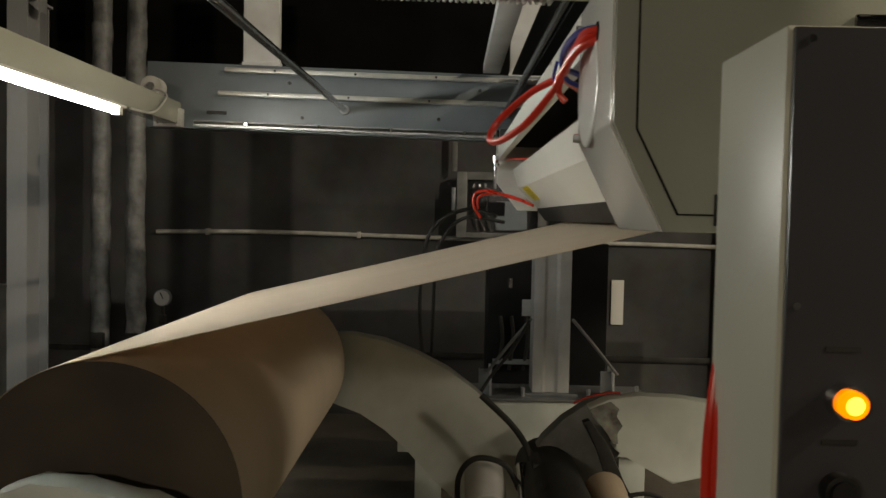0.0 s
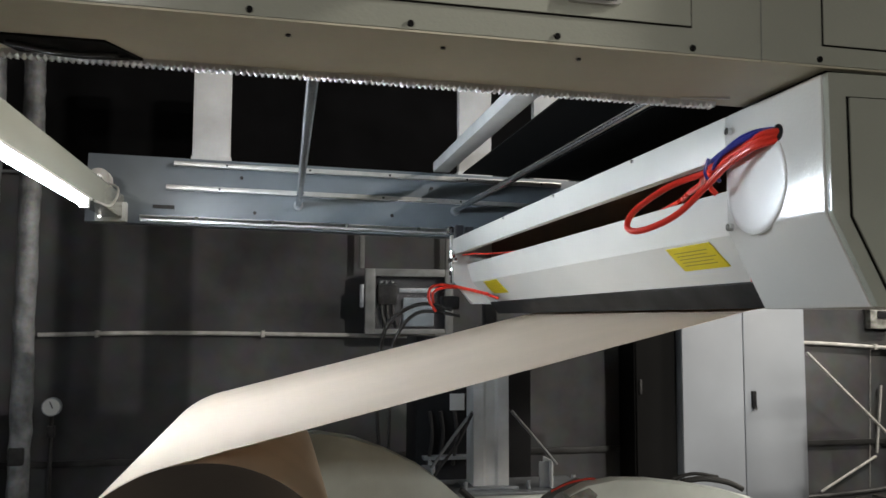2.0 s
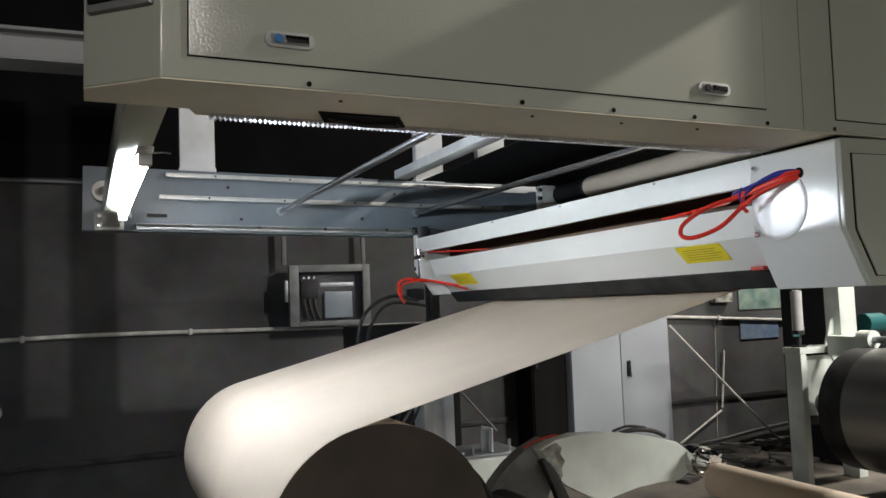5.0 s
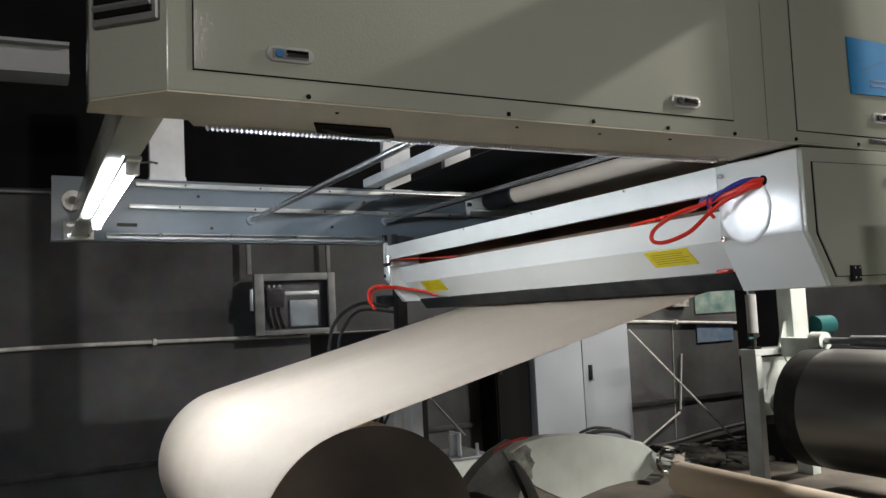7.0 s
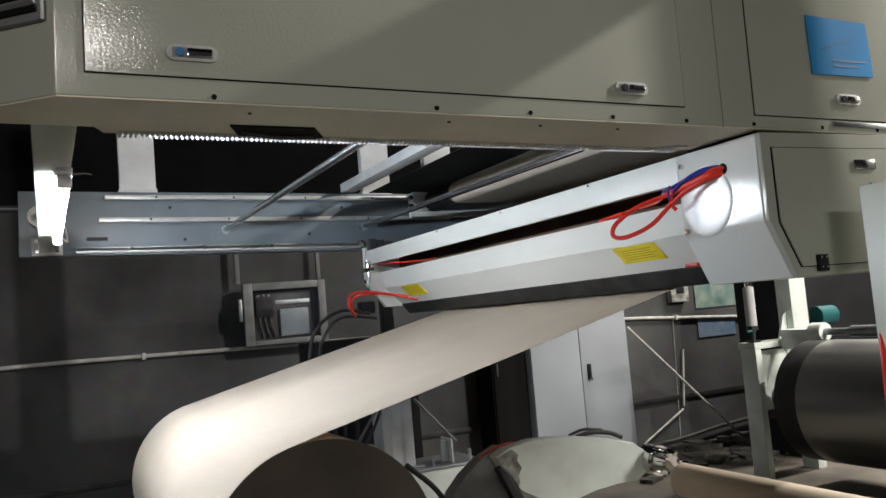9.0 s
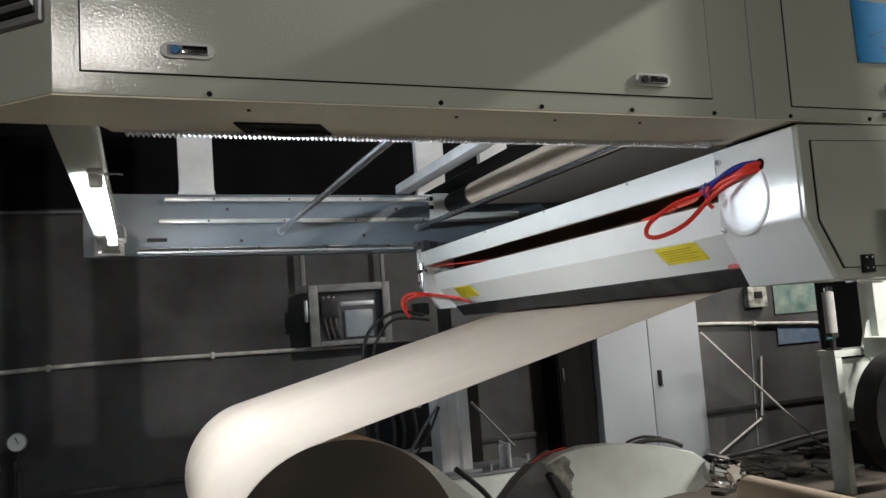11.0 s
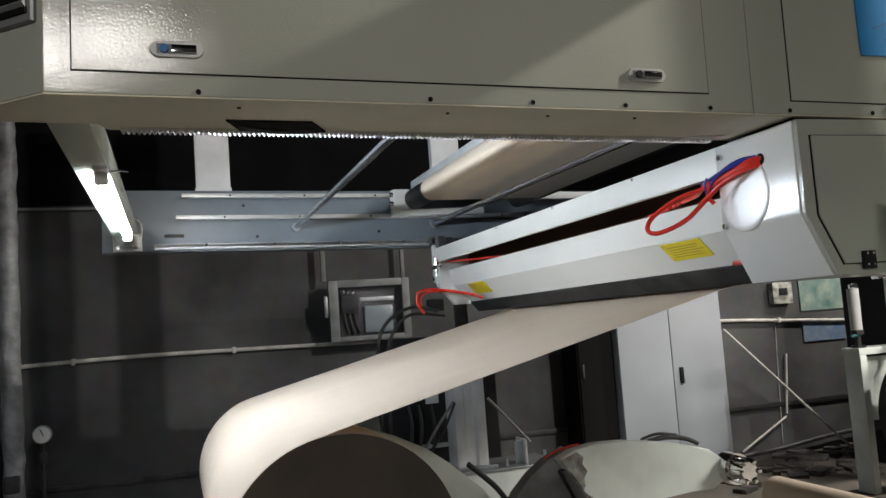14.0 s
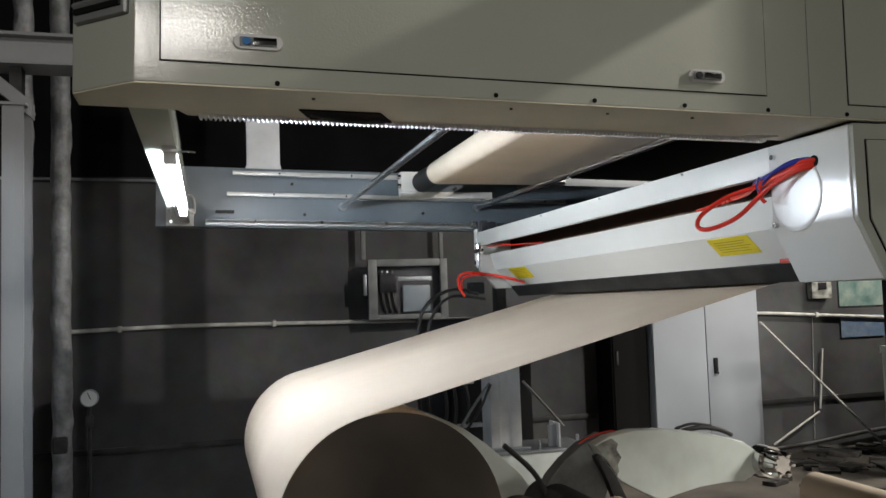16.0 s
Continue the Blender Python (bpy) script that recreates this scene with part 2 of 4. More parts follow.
# ---- the hall ----
structure("floor", abox(-9, 11, -7, 6.9, -0.2, 0.0), FLOOR, "dirty grey concrete factory floor", "floor")
structure("ceiling", abox(-9, 11, -7, 6.9, 5.2, 5.4), CEILSHADE, "dark sheet ceiling high over the machine", "ceiling")
structure("wall_north", abox(-9, 11, 6.72, 6.95, 0.0, 5.2), WALL, "dark sooty plastered wall behind the machine", "wall")
# thin sheet whose near-black colour holds the upper wall's shade
structure("wall_shade", abox(-8.7, 10.7, 6.705, 6.718, 2.70, 5.2), CEILSHADE, "near-black sheet added as the shade on the upper wall", "wall")
structure("wall_south", abox(-9, 11, -7.0, -6.7, 0.0, 5.2), WALL, "dark plastered wall", "wall")
structure("wall_west", abox(-9.0, -8.7, -6.7, 6.72, 0.0, 5.2), WALL, "dark plastered wall", "wall")
structure("wall_east", abox(10.7, 11.0, -6.7, 6.72, 0.0, 5.2), WALL, "dark plastered wall", "wall")
structure("trim_beam", abox(-8.7, 10.7, 6.695, 6.72, 0.475, 0.525, 0.008), IRON, "dark ledge along the foot of the sooty wall", "wall ledge")

# ---- the bridge over the machine ----
bridge = thing("splicer_bridge", "beige enamelled steel bridge housing with doors over the paper", "machine housing", (-1.0, 1.25, 2.011))
AT[bridge] = Vector((-1.0, 1.25, 2.0))
bridge.rotation_euler.y = radians(0.85)
# plan with the cut corner at its free end
part("body", plan_prism([(-1.436, 1.164), (1.3, 1.164), (1.3, 1.424), (-1.345, 1.424), (-1.365, 1.376), (-1.560, 1.372), (-1.560, 1.280)], 2.0035, 2.95, 0.003), BEIGE, bridge)
part("bottom_plate", plan_prism([(-1.435, 1.165), (1.3, 1.165), (1.3, 1.423), (-1.344, 1.423), (-1.364, 1.375), (-1.559, 1.371), (-1.559, 1.281)], 2.0, 2.0033), BEIGEBOUNCE, bridge, "matt bottom plate with bounced paper light in its colour")


def bridge_door(x0, x1, z0, z1, handles, label):
    door = part("door", abox(x0 + 0.0018, x1 - 0.0018, 1.1605, 1.1632, z0 + 0.0018, z1 - 0.0018, 0.0006), BEIGE, bridge, label)
    seam = bmesh.new()
    for a in ((x0 - 0.0008, x1 + 0.0008, z0 - 0.0008, z0 + 0.002), (x0 - 0.0008, x1 + 0.0008, z1 - 0.002, z1 + 0.0008),
              (x0 - 0.0008, x0 + 0.002, z0, z1), (x1 - 0.002, x1 + 0.0008, z0, z1)):
        box(seam, a[0], a[1], 1.1628, 1.1637, a[2], a[3])
    part("door_gap", seam, SEAMSHADE, door)
    for hx, hz in handles:
        tray = bmesh.new()
        for dx in (-0.033, 0.033):
            rod(tray, (hx + dx, 1.1612, hz), (hx + dx, 1.1535, hz), 0.0155, 0.0140, seg=24)
        box(tray, hx - 0.033, hx + 0.033, 1.1538, 1.1612, hz - 0.0148, hz + 0.0148)
        latch = part("latch", tray, SATIN, door, "satin oval push latch")
        part("recess", abox(hx - 0.036, hx + 0.036, 1.1527, 1.1537, hz - 0.0095, hz + 0.0095, 0.0004), DIMGREY, latch)
        part("latch_lever", abox(hx - 0.010, hx + 0.035, 1.1475, 1.1527, hz - 0.0075, hz + 0.0075, 0.0022), CHROME, latch)
        part("latch_button", arod((hx - 0.023, 1.1527, hz), (hx - 0.023, 1.1480, hz), 0.0082), BLUEINK if hx < -1 else BLACK, latch, "round key button")


bridge_door(-1.389, -0.035, 2.045, 2.80, [(-1.205, 2.090), (-0.199, 2.081)], "wide flush beige door")
bridge_door(0.195, 1.25, 2.035, 2.80, [(0.545, 2.092)], "flush beige door with a blue film")
part("panel_joint", abox(0.0855, 0.0863, 1.1625, 1.1637, 2.0, 2.8), DIMGREY, bridge)
for bx in (-1.168, -0.71, -0.48, -0.255, -0.033, 0.19, 0.44, 0.66):
    part("bolt", arod((bx, 1.164, 2.012), (bx, 1.1615, 2.012), 0.0052, seg=10), SEAMSHADE, bridge, "black button-head bolt")
# vent on the cut corner
vent_way = Vector((-0.124, 0.116, 0)).normalized()
vent_out = Vector((-0.116, -0.124, 0)).normalized()
vent_mid = Vector((-1.498, 1.219, 2.27))
turn = Matrix((vent_way, vent_out, (0, 0, 1))).transposed()
vent = part("vent", abox(vent_mid.x - 0.07, vent_mid.x + 0.07, vent_mid.y - 0.012, vent_mid.y + 0.012, 2.135, 2.40, 0.004, turn=turn), DIMGREY, bridge, "grey louvred vent")
for k in range(9):
    z = 2.165 + k * 0.026
    c = vent_mid + vent_out * 0.014
    part("slat", abox(c.x - 0.062, c.x + 0.062, c.y - 0.008, c.y + 0.008, z - 0.004, z + 0.004, turn=turn @ Matrix.Rotation(radians(35), 3, "X")), DIMGREY, vent)
    part("slot", abox(c.x - 0.062, c.x + 0.062, c.y - 0.0045, c.y + 0.0005, z - 0.016, z - 0.005, turn=turn), SEAMSHADE, vent)
# cable slot in the underside
slot = part("cable_slot", plan_prism([(-1.11, 1.315), (-0.93, 1.315), (-0.885, 1.40), (-1.075, 1.40)], 1.996, 2.004), SEAMSHADE, bridge, "dark cut-out with loose cables")
part("cable", ahose([(-1.08, 1.345, 1.994), (-1.0, 1.35, 1.986), (-0.92, 1.365, 1.993)], 0.004), RUBBER, slot)
part("cable", ahose([(-1.06, 1.372, 1.994), (-0.99, 1.375, 1.988), (-0.905, 1.385, 1.994)], 0.003), RUBBER, slot)


def rack_mesh(x0, x1, y0, y1, z_root, drop, pitch):
    """A toothed rack, teeth down."""
    n = int((x1 - x0) / pitch)
    pts = [(x0, z_root + 0.016)]
    for k in range(n):
        a = x0 + k * pitch
        pts += [(a, z_root), (a + pitch * 0.34, z_root - drop), (a + pitch * 0.66, z_root - drop), (a + pitch, z_root)]
    pts.append((x0 + n * pitch, z_root + 0.016))
    bm = bmesh.new()
    rows = []
    for y in (y0, y1):
        rows.append(([bm.verts.new((x, y, z)) for x, z in pts], [bm.verts.new((x, y, z_root + 0.016)) for x, z in pts]))
    for k in range(len(pts) - 1):
        (a, at), (b, bt) = rows
        bm.faces.new((a[k], a[k + 1], b[k + 1], b[k]))
        for low, top in rows:
            if (low[k].co - top[k].co).length > 1e-6 or (low[k + 1].co - top[k + 1].co).length > 1e-6:
                bm.faces.new((low[k], low[k + 1], top[k + 1], top[k]))
    bmesh.ops.remove_doubles(bm, verts=bm.verts, dist=1e-5)
    return bm


part("gear_rack", rack_mesh(-1.32, 0.14, 1.398, 1.420, 1.996, 0.0065, 0.0105), RACK, bridge, "bright toothed rack under the housing", smooth=False)

# bright plate added where the edge shows a bluish reflection
part("reflection_strip", abox(0.48, 0.78, 1.157, 1.1638, 2.0145, 2.030, 0.002), BRIGHT, bridge, "bright strip added for a reflection along the edge")
part("tape", abox(0.06, 0.15, 1.375, 1.379, 1.9965, 1.9995, turn=Matrix.Rotation(radians(-14), 3, "Z")), PAPERWHITE, bridge, "scrap of white tape")
for bx in (-1.09, -0.655, -0.42, -0.2):
    part("rivet", arod((bx, 1.22, 2.0005), (bx, 1.22, 1.997), 0.004, seg=8), BLACK, bridge)

# blue film stuck on the door
film = thing("film_sheet", "blue protective film sheet stuck on the beige door", "film", (0.56, 1.156, 2.15))
bm = bmesh.new()
film_pts = [(0.416, 2.309), (0.652, 2.302), (0.660, 2.148), (0.418, 2.146)]
prism(bm, film_pts, 1.1545, 1.157)
part("sheet", bm, BLUEFILM, film)
for k, (z, w) in enumerate(((2.185, 0.14), (2.17, 0.10))):
    part("print_bar", abox(0.50, 0.50 + w, 1.1535, 1.1545, z, z + 0.006), BLUEINK, film)
part("crease", abox(0.46, 0.58, 1.1532, 1.1545, 2.233, 2.236, turn=Matrix.Rotation(radians(-18), 3, "Y")), BLUEINK, film)

# ---- splicer head ----
head_unit = thing("paper_splicer", "white enamelled paper splicer head beam across the machine", "splicer", (0.3, 2.7, 1.6))
HEAD = [(0.196, 1.984), (0.196, 1.757), (0.272, 1.606), (1.4, 1.606), (1.4, 1.988)]
part("end_housing", aprism(HEAD, 1.172, 1.468, 0.004), HOUSING, head_unit, "white end housing")
part("far_end_plate", aprism([(0.19, 2.005), (0.19, 1.80), (0.30, 1.66), (1.2, 1.66), (1.2, 2.005)], 4.07, 4.11, 0.003), WHITE, head_unit)
part("front_face", aprism([(0.199, 1.984), (0.199, 1.757), (0.275, 1.606), (1.4, 1.606), (1.4, 1.984)], 1.157, 1.172, 0.003), BEIGE, head_unit, "beige front face")
part("upper_cover", aprism([(0.196, 1.984), (0.196, 1.903), (0.222, 1.903), (0.222, 1.984)], 1.468, 4.07, 0.004), WHITE, head_unit)
# painted black to hold down the light bounced onto the sheet above
part("top_plate", abox(0.222, 1.4, 1.468, 4.07, 1.968, 1.982), SEAMSHADE, head_unit)
part("lower_cover", aprism([(0.272, 1.858), (0.299, 1.768), (0.397, 1.670), (0.405, 1.676), (0.309, 1.772), (0.283, 1.858)], 1.468, 4.07), WHITE, head_unit, "bent white cover plate", smooth=False)
part("inner_plate", abox(0.40, 0.41, 1.468, 4.07, 1.69, 1.968), BROWNWEB, head_unit, "brown paper inside the slot")
part("lower_beam", aprism([(0.392, 1.668), (0.435, 1.612), (0.53, 1.621), (0.53, 1.69), (0.41, 1.69)], 1.47, 4.07, 0.003), IRON, head_unit, "dark underside beam")
# front door of the head
door = part("door", aprism([(0.232, 1.942), (0.232, 1.750), (0.292, 1.632), (1.2, 1.632), (1.2, 1.942)], 1.150, 1.154, 0.001), BEIGE, head_unit)
part("door_gap", aprism([(0.2300, 1.9442), (0.2300, 1.7494), (0.2906, 1.6300), (1.202, 1.6300), (1.202, 1.9442)], 1.1535, 1.1575), SEAMSHADE, door)
hinge = part("hinge", abox(0.340, 0.376, 1.140, 1.151, 1.616, 1.660, 0.002), BLACK, head_unit, "black hinge block")
for hx in (0.349, 0.367):
    for hz in (1.627, 1.653):
        part("screw", arod((hx, 1.140, hz), (hx, 1.138, hz), 0.003, seg=8), BRIGHT, hinge)
part("latch", abox(0.524, 0.610, 1.143, 1.151, 1.884, 1.911, 0.005), CHROME, door, "chrome push latch")
part("blue_mark", ahose([(0.586, 1.150, 1.848), (0.584, 1.150, 1.80), (0.598, 1.150, 1.765), (0.604, 1.150, 1.80), (0.594, 1.150, 1.845), (0.612, 1.150, 1.775)], 0.004), BLUEFILM, door, "blue scrawled mark")
# black block painted as the shade between bridge and head
part("gap_shade", abox(0.21, 1.4, 1.18, 1.43, 1.980, 2.0), SEAMSHADE, head_unit)
for py, pz in ((1.446, 1.950), (1.450, 1.763)):
    part("bolt", arod((0.198, py, pz), (0.186, py, pz), 0.0075, seg=10), CHROME, head_unit, "steel bolt")
cap = bmesh.new()
rings = []
for dist, r in ((0.1965, 0.098), (0.1945, 0.0965), (0.1932, 0.093), (0.1926, 0.085), (0.1924, 0.045)):
    rings.append([cap.verts.new((dist, min(1.366 + r * math.cos(2 * math.pi * k / 48), 1.464), 1.838 + r * math.sin(2 * math.pi * k / 48))) for k in range(48)])
for a, b in zip(rings, rings[1:]):
    for k in range(48):
        cap.faces.new((a[k], a[(k + 1) % 48], b[(k + 1) % 48], b[k]))
cap.faces.new(rings[-1])
part("round_cover", cap, CAPWHITE, head_unit, "round white cover bulging from the end housing")
for py in (1.9, 2.5, 3.1):
    part("bolt", arod((0.198, py, 1.975), (0.191, py, 1.975), 0.004, seg=8), CHROME, head_unit)
part("hose_hole", arod((0.199, 1.292, 1.914), (0.1945, 1.292, 1.914), 0.015), SEAMSHADE, head_unit)
# catch and details on the far end
catch = part("catch", abox(0.175, 0.20, 3.97, 4.08, 1.862, 1.885, 0.003), CHROME, head_unit, "steel toggle catch")
part("catch_rod", arod((0.182, 4.01, 1.87), (0.182, 4.01, 1.76), 0.008), CHROME, catch)
part("catch_knob", arod((0.182, 4.01, 1.885), (0.182, 4.01, 1.92), 0.016), CHROME, catch)
part("plate_hole", arod((0.1905, 4.09, 1.812), (0.187, 4.09, 1.812), 0.012), SEAMSHADE, head_unit)
for k in range(3):
    part("motor_box", abox(0.20 + 0.05 * k, 0.24 + 0.05 * k, 4.0, 4.06, 1.984, 2.05 - 0.008 * k, 0.006), PANELDARK, head_unit, "dark clamp")
# red clip at the cover's end
part("red_clip", abox(0.362, 0.384, 1.610, 1.665, 1.668, 1.682, 0.005), REDTAPE, head_unit, "red plastic clip")
part("wire", ahose([(0.235, 4.0, 1.90), (0.25, 3.85, 1.895), (0.29, 3.7, 1.885), (0.36, 3.5, 1.88)], 0.004), REDHOSE, head_unit, "red wire in the slot")
# red and blue air hoses
hoses = thing("air_hoses", "red and blue air hoses looped out of the splicer head", "hose", (0.18, 1.3, 1.9))
part("red_loop", ahose([(0.205, 1.292, 1.912), (0.180, 1.320, 1.905), (0.168, 1.40, 1.890), (0.166, 1.475, 1.876), (0.118, 1.552, 1.856), (0.066, 1.604, 1.812), (0.046, 1.600, 1.776), (0.060, 1.562, 1.765), (0.104, 1.500, 1.790), (0.146, 1.455, 1.842), (0.160, 1.40, 1.874), (0.176, 1.330, 1.896), (0.205, 1.288, 1.902)], 0.0066), REDHOSE, hoses)
part("red_hose", ahose([(0.205, 1.284, 1.916), (0.180, 1.320, 1.915), (0.172, 1.40, 1.898), (0.168, 1.47, 1.884), (0.182, 1.53, 1.876), (0.215, 1.60, 1.872), (0.25, 1.72, 1.872), (0.30, 1.86, 1.874), (0.34, 2.05, 1.872)], 0.0066), REDHOSE, hoses)
part("red_stub", ahose([(0.166, 1.475, 1.874), (0.160, 1.468, 1.846), (0.172, 1.462, 1.828)], 0.0055), REDHOSE, hoses)
part("blue_hose", ahose([(0.205, 1.296, 1.920), (0.176, 1.330, 1.918), (0.160, 1.40, 1.903), (0.166, 1.47, 1.892), (0.192, 1.53, 1.892), (0.225, 1.57, 1.890)], 0.0055), BLUEHOSE, hoses, "blue air hose")
part("blue_hose", ahose([(0.205, 1.300, 1.924), (0.172, 1.345, 1.922), (0.158, 1.41, 1.900), (0.172, 1.475, 1.872), (0.20, 1.50, 1.862)], 0.0045), BLUEHOSE, hoses, "blue air hose")
part("cable_tie", ahose([(0.156, 1.462, 1.898), (0.150, 1.466, 1.872), (0.160, 1.470, 1.856)], 0.003), BLUEHOSE, hoses)
far_hose = thing("far_hoses", "red hose and black cables hanging at the splicer end", "hose", (0.2, 4.05, 1.75))
part("red_hose", ahose([(0.30, 3.75, 1.70), (0.20, 3.9, 1.735), (0.14, 4.08, 1.755), (0.09, 4.10, 1.735), (0.085, 4.10, 1.68), (0.12, 4.10, 1.62)], 0.0075), REDHOSE, far_hose)
part("red_hose", ahose([(0.34, 3.72, 1.68), (0.24, 3.86, 1.725), (0.16, 4.06, 1.74), (0.105, 4.10, 1.715), (0.11, 4.11, 1.65)], 0.0065), REDHOSE, far_hose)
part("black_cable", ahose([(0.20, 4.09, 1.63), (0.05, 4.12, 1.66), (-0.10, 4.12, 1.58), (-0.16, 4.12, 1.42), (-0.17, 4.12, 1.1), (-0.12, 4.12, 0.7)], 0.010), RUBBER, far_hose)
part("black_cable", ahose([(0.24, 4.09, 1.60), (0.05, 4.14, 1.62), (-0.06, 4.14, 1.52), (-0.10, 4.14, 1.36), (-0.11, 4.14, 0.7)], 0.009), RUBBER, far_hose)
part("junction", abox(0.15, 0.24, 4.09, 4.16, 1.63, 1.70, 0.012), BLACK, far_hose, "black junction block")


def label_plate(y0, y1, depth0, depth1):
    """A yellow sticker on the sloping cover, given along y and down the slope."""
    top, low = Vector((0.299, 0, 1.768)), Vector((0.397, 0, 1.670))
    way = low - top
    out = Vector((-0.707, 0, -0.707)) * 0.0025
    a, b = top + way * depth0 + out, top + way * depth1 + out
    t = thing("warning_label", "yellow warning sticker on the white sloping cover", "sticker", (a.x, y0, a.z), "stickers on the head")
    part("sheet", aprism([(a.x, a.z), (b.x, b.z), (b.x + 0.002, b.z + 0.003), (a.x + 0.002, a.z + 0.003)], y0, y1), YELLOW, t)
    for k in range(5):
        u = depth0 + (depth1 - depth0) * (0.2 + 0.14 * k)
        c, d = top + way * u + out * 1.25, top + way * (u + 0.02) + out * 1.25
        inset = 0.03 * (1 + 0.5 * math.sin(k * 2.3))
        part("print_bar", aprism([(c.x, c.z), (d.x, d.z), (d.x + 0.001, d.z + 0.002), (c.x + 0.001, c.z + 0.002)], y0 + inset, y1 - 0.025), LABELINK, t)
    return t


label_plate(1.735, 1.95, 0.06, 0.60)
label_plate(3.62, 3.86, 0.05, 0.62)

# ---- far frame with its rails ----
far = thing("far_rail_frame", "grey-blue steel rail frame with bright guide strips", "rail frame", (0, 4.2, 2.014))
AT[far] = Vector((0, 4.2, 2.03))
far.rotation_euler.y = radians(1.2)
part("web_plate", abox(-1.565, 2.4, 4.165, 4.18, 2.025, 2.352, 0.002), RAILGREY, far)
part("top_flange", abox(-1.565, 2.4, 4.18, 4.26, 2.340, 2.352), RAILGREY, far)
part("bottom_flange", abox(-1.565, 2.4, 4.18, 4.26, 2.025, 2.040), RAILGREY, far)
for z, x0 in ((2.322, -1.17), (2.205, -1.20)):
    strip = part("guide_strip", abox(x0, 0.79, 4.133, 4.165, z - 0.011, z + 0.011, 0.003), SATIN, far, "bright guide strip")
    for k in range(5):
        part("screw", arod((x0 + 0.25 + k * 0.4, 4.133, z), (x0 + 0.25 + k * 0.4, 4.1305, z), 0.006, seg=8), IRON, strip)
part("rack_bar", abox(-1.31, 0.19, 4.115, 4.165, 2.043, 2.062, 0.002), SATIN, far)
part("gear_rack", rack_mesh(-1.31, 0.19, 4.115, 4.145, 2.040, 0.008, 0.0125), RACK, far, "bright toothed rack", smooth=False)
for k in range(4):
    part("bolt", arod((-1.05 + 0.36 * k, 4.115, 2.053), (-1.05 + 0.36 * k, 4.108, 2.053), 0.008, seg=8), CHROME, far)
for bx, bz in ((-0.85, 2.27), (-0.78, 2.10), (0.1, 2.27), (-0.1, 2.12)):
    part("bolt", arod((bx, 4.165, bz), (bx, 4.157, bz), 0.009, seg=8), IRON, far)
part("slot_plate", abox(-1.26, -1.16, 4.158, 4.165, 2.10, 2.118, 0.003), IRON, far, "slotted hole")
part("stop_block", abox(0.17, 0.205, 4.08, 4.16, 2.035, 2.07, 0.005), CHROME, far, "steel stop")

# black plates added to keep the space round the rollers dark
part("roller_shade", abox(0.25, 2.75, 1.46, 4.10, 2.345, 2.350), SEAMSHADE, far, "black plate added for the dark over the rollers")
part("light_stop", abox(2.75, 2.757, 1.46, 4.10, 2.0, 2.350), SEAMSHADE, far, "unseen black end plate added to block the hall lamps")
# cross beam carrying the lamp
beam = thing("cross_beam", "pale painted cross beam between bridge and far rail", "beam", (-1.42, 2.7, 2.05))
part("tube_profile", abox(-1.478, -1.388, 1.378, 4.165, 2.055, 2.165, 0.006), BEIGE, beam)
part("foot_plate", abox(-1.51, -1.37, 4.115, 4.164, 2.04, 2.13, 0.004), POSTGREY, beam)
for bx in (-1.485, -1.395):
    for bz in (2.06, 2.11):
        part("bolt", arod((bx, 4.115, bz), (bx, 4.106, bz), 0.009, seg=8), CHROME, beam)
lamp = thing("tube_lamp", "lit fluorescent tube lamp under the cross beam", "lamp", (-1.40, 2.7, 2.05))
part("batten", abox(-1.425, -1.385, 1.98, 3.46, 2.044, 2.0545, 0.002), PAPERWHITE, lamp, "white batten")
part("tube", arod((-1.405, 2.055, 2.026), (-1.405, 3.39, 2.026), 0.0135), TUBE, lamp, "glowing glass tube")
for y in (2.018, 3.392):
    part("socket", abox(-1.423, -1.387, y, y + 0.035, 2.010, 2.0438, 0.004), PAPERWHITE, lamp)
part("spring_clip", ahose([(-1.385, 2.05, 2.050), (-1.355, 2.05, 2.052), (-1.335, 2.05, 2.049)], 0.003), BRIGHT, lamp, "bent wire clip")
pulley = thing("cable_reel", "small pale plastic reel with cable beside the beam", "reel", (-1.47, 4.0, 2.2))
part("reel", arod((-1.47, 3.97, 2.215), (-1.47, 4.05, 2.215), 0.05), PIPEWHITE, pulley)
part("hub", arod((-1.47, 3.96, 2.215), (-1.47, 3.97, 2.215), 0.02), CHROME, pulley)
part("cable", ahose([(-1.44, 3.96, 2.20), (-1.37, 3.9, 2.16), (-1.36, 3.7, 2.06), (-1.385, 3.5, 2.05)], 0.005), PIPEWHITE, pulley)

# rods across the machine
for rx, rz, r, lab in ((-0.567, 2.143, 0.014, "bright steel cross rod"), (0.229, 2.138, 0.014, "bright steel cross rod")):
    t = thing("cross_rod", lab + " from rail to bridge", "rod", (rx, 4.165, rz), "cross rods")
    part("rod", arod((rx - (0.031 if rx < 0 else -0.005), 1.41, rz - (0.026 if rx < 0 else 0.021)), (rx, 4.165, rz), r), BRIGHT, t)
    part("collar", arod((rx, 4.14, rz), (rx, 4.165, rz), r * 1.7), STEEL, t)
t = thing("square_bar", "white painted square bar high across the machine", "bar", (0.17, 2.7, 2.37))
part("bar", abox(0.120, 0.205, 1.44, 4.20, 2.345, 2.395, 0.004), POSTGREY, t)
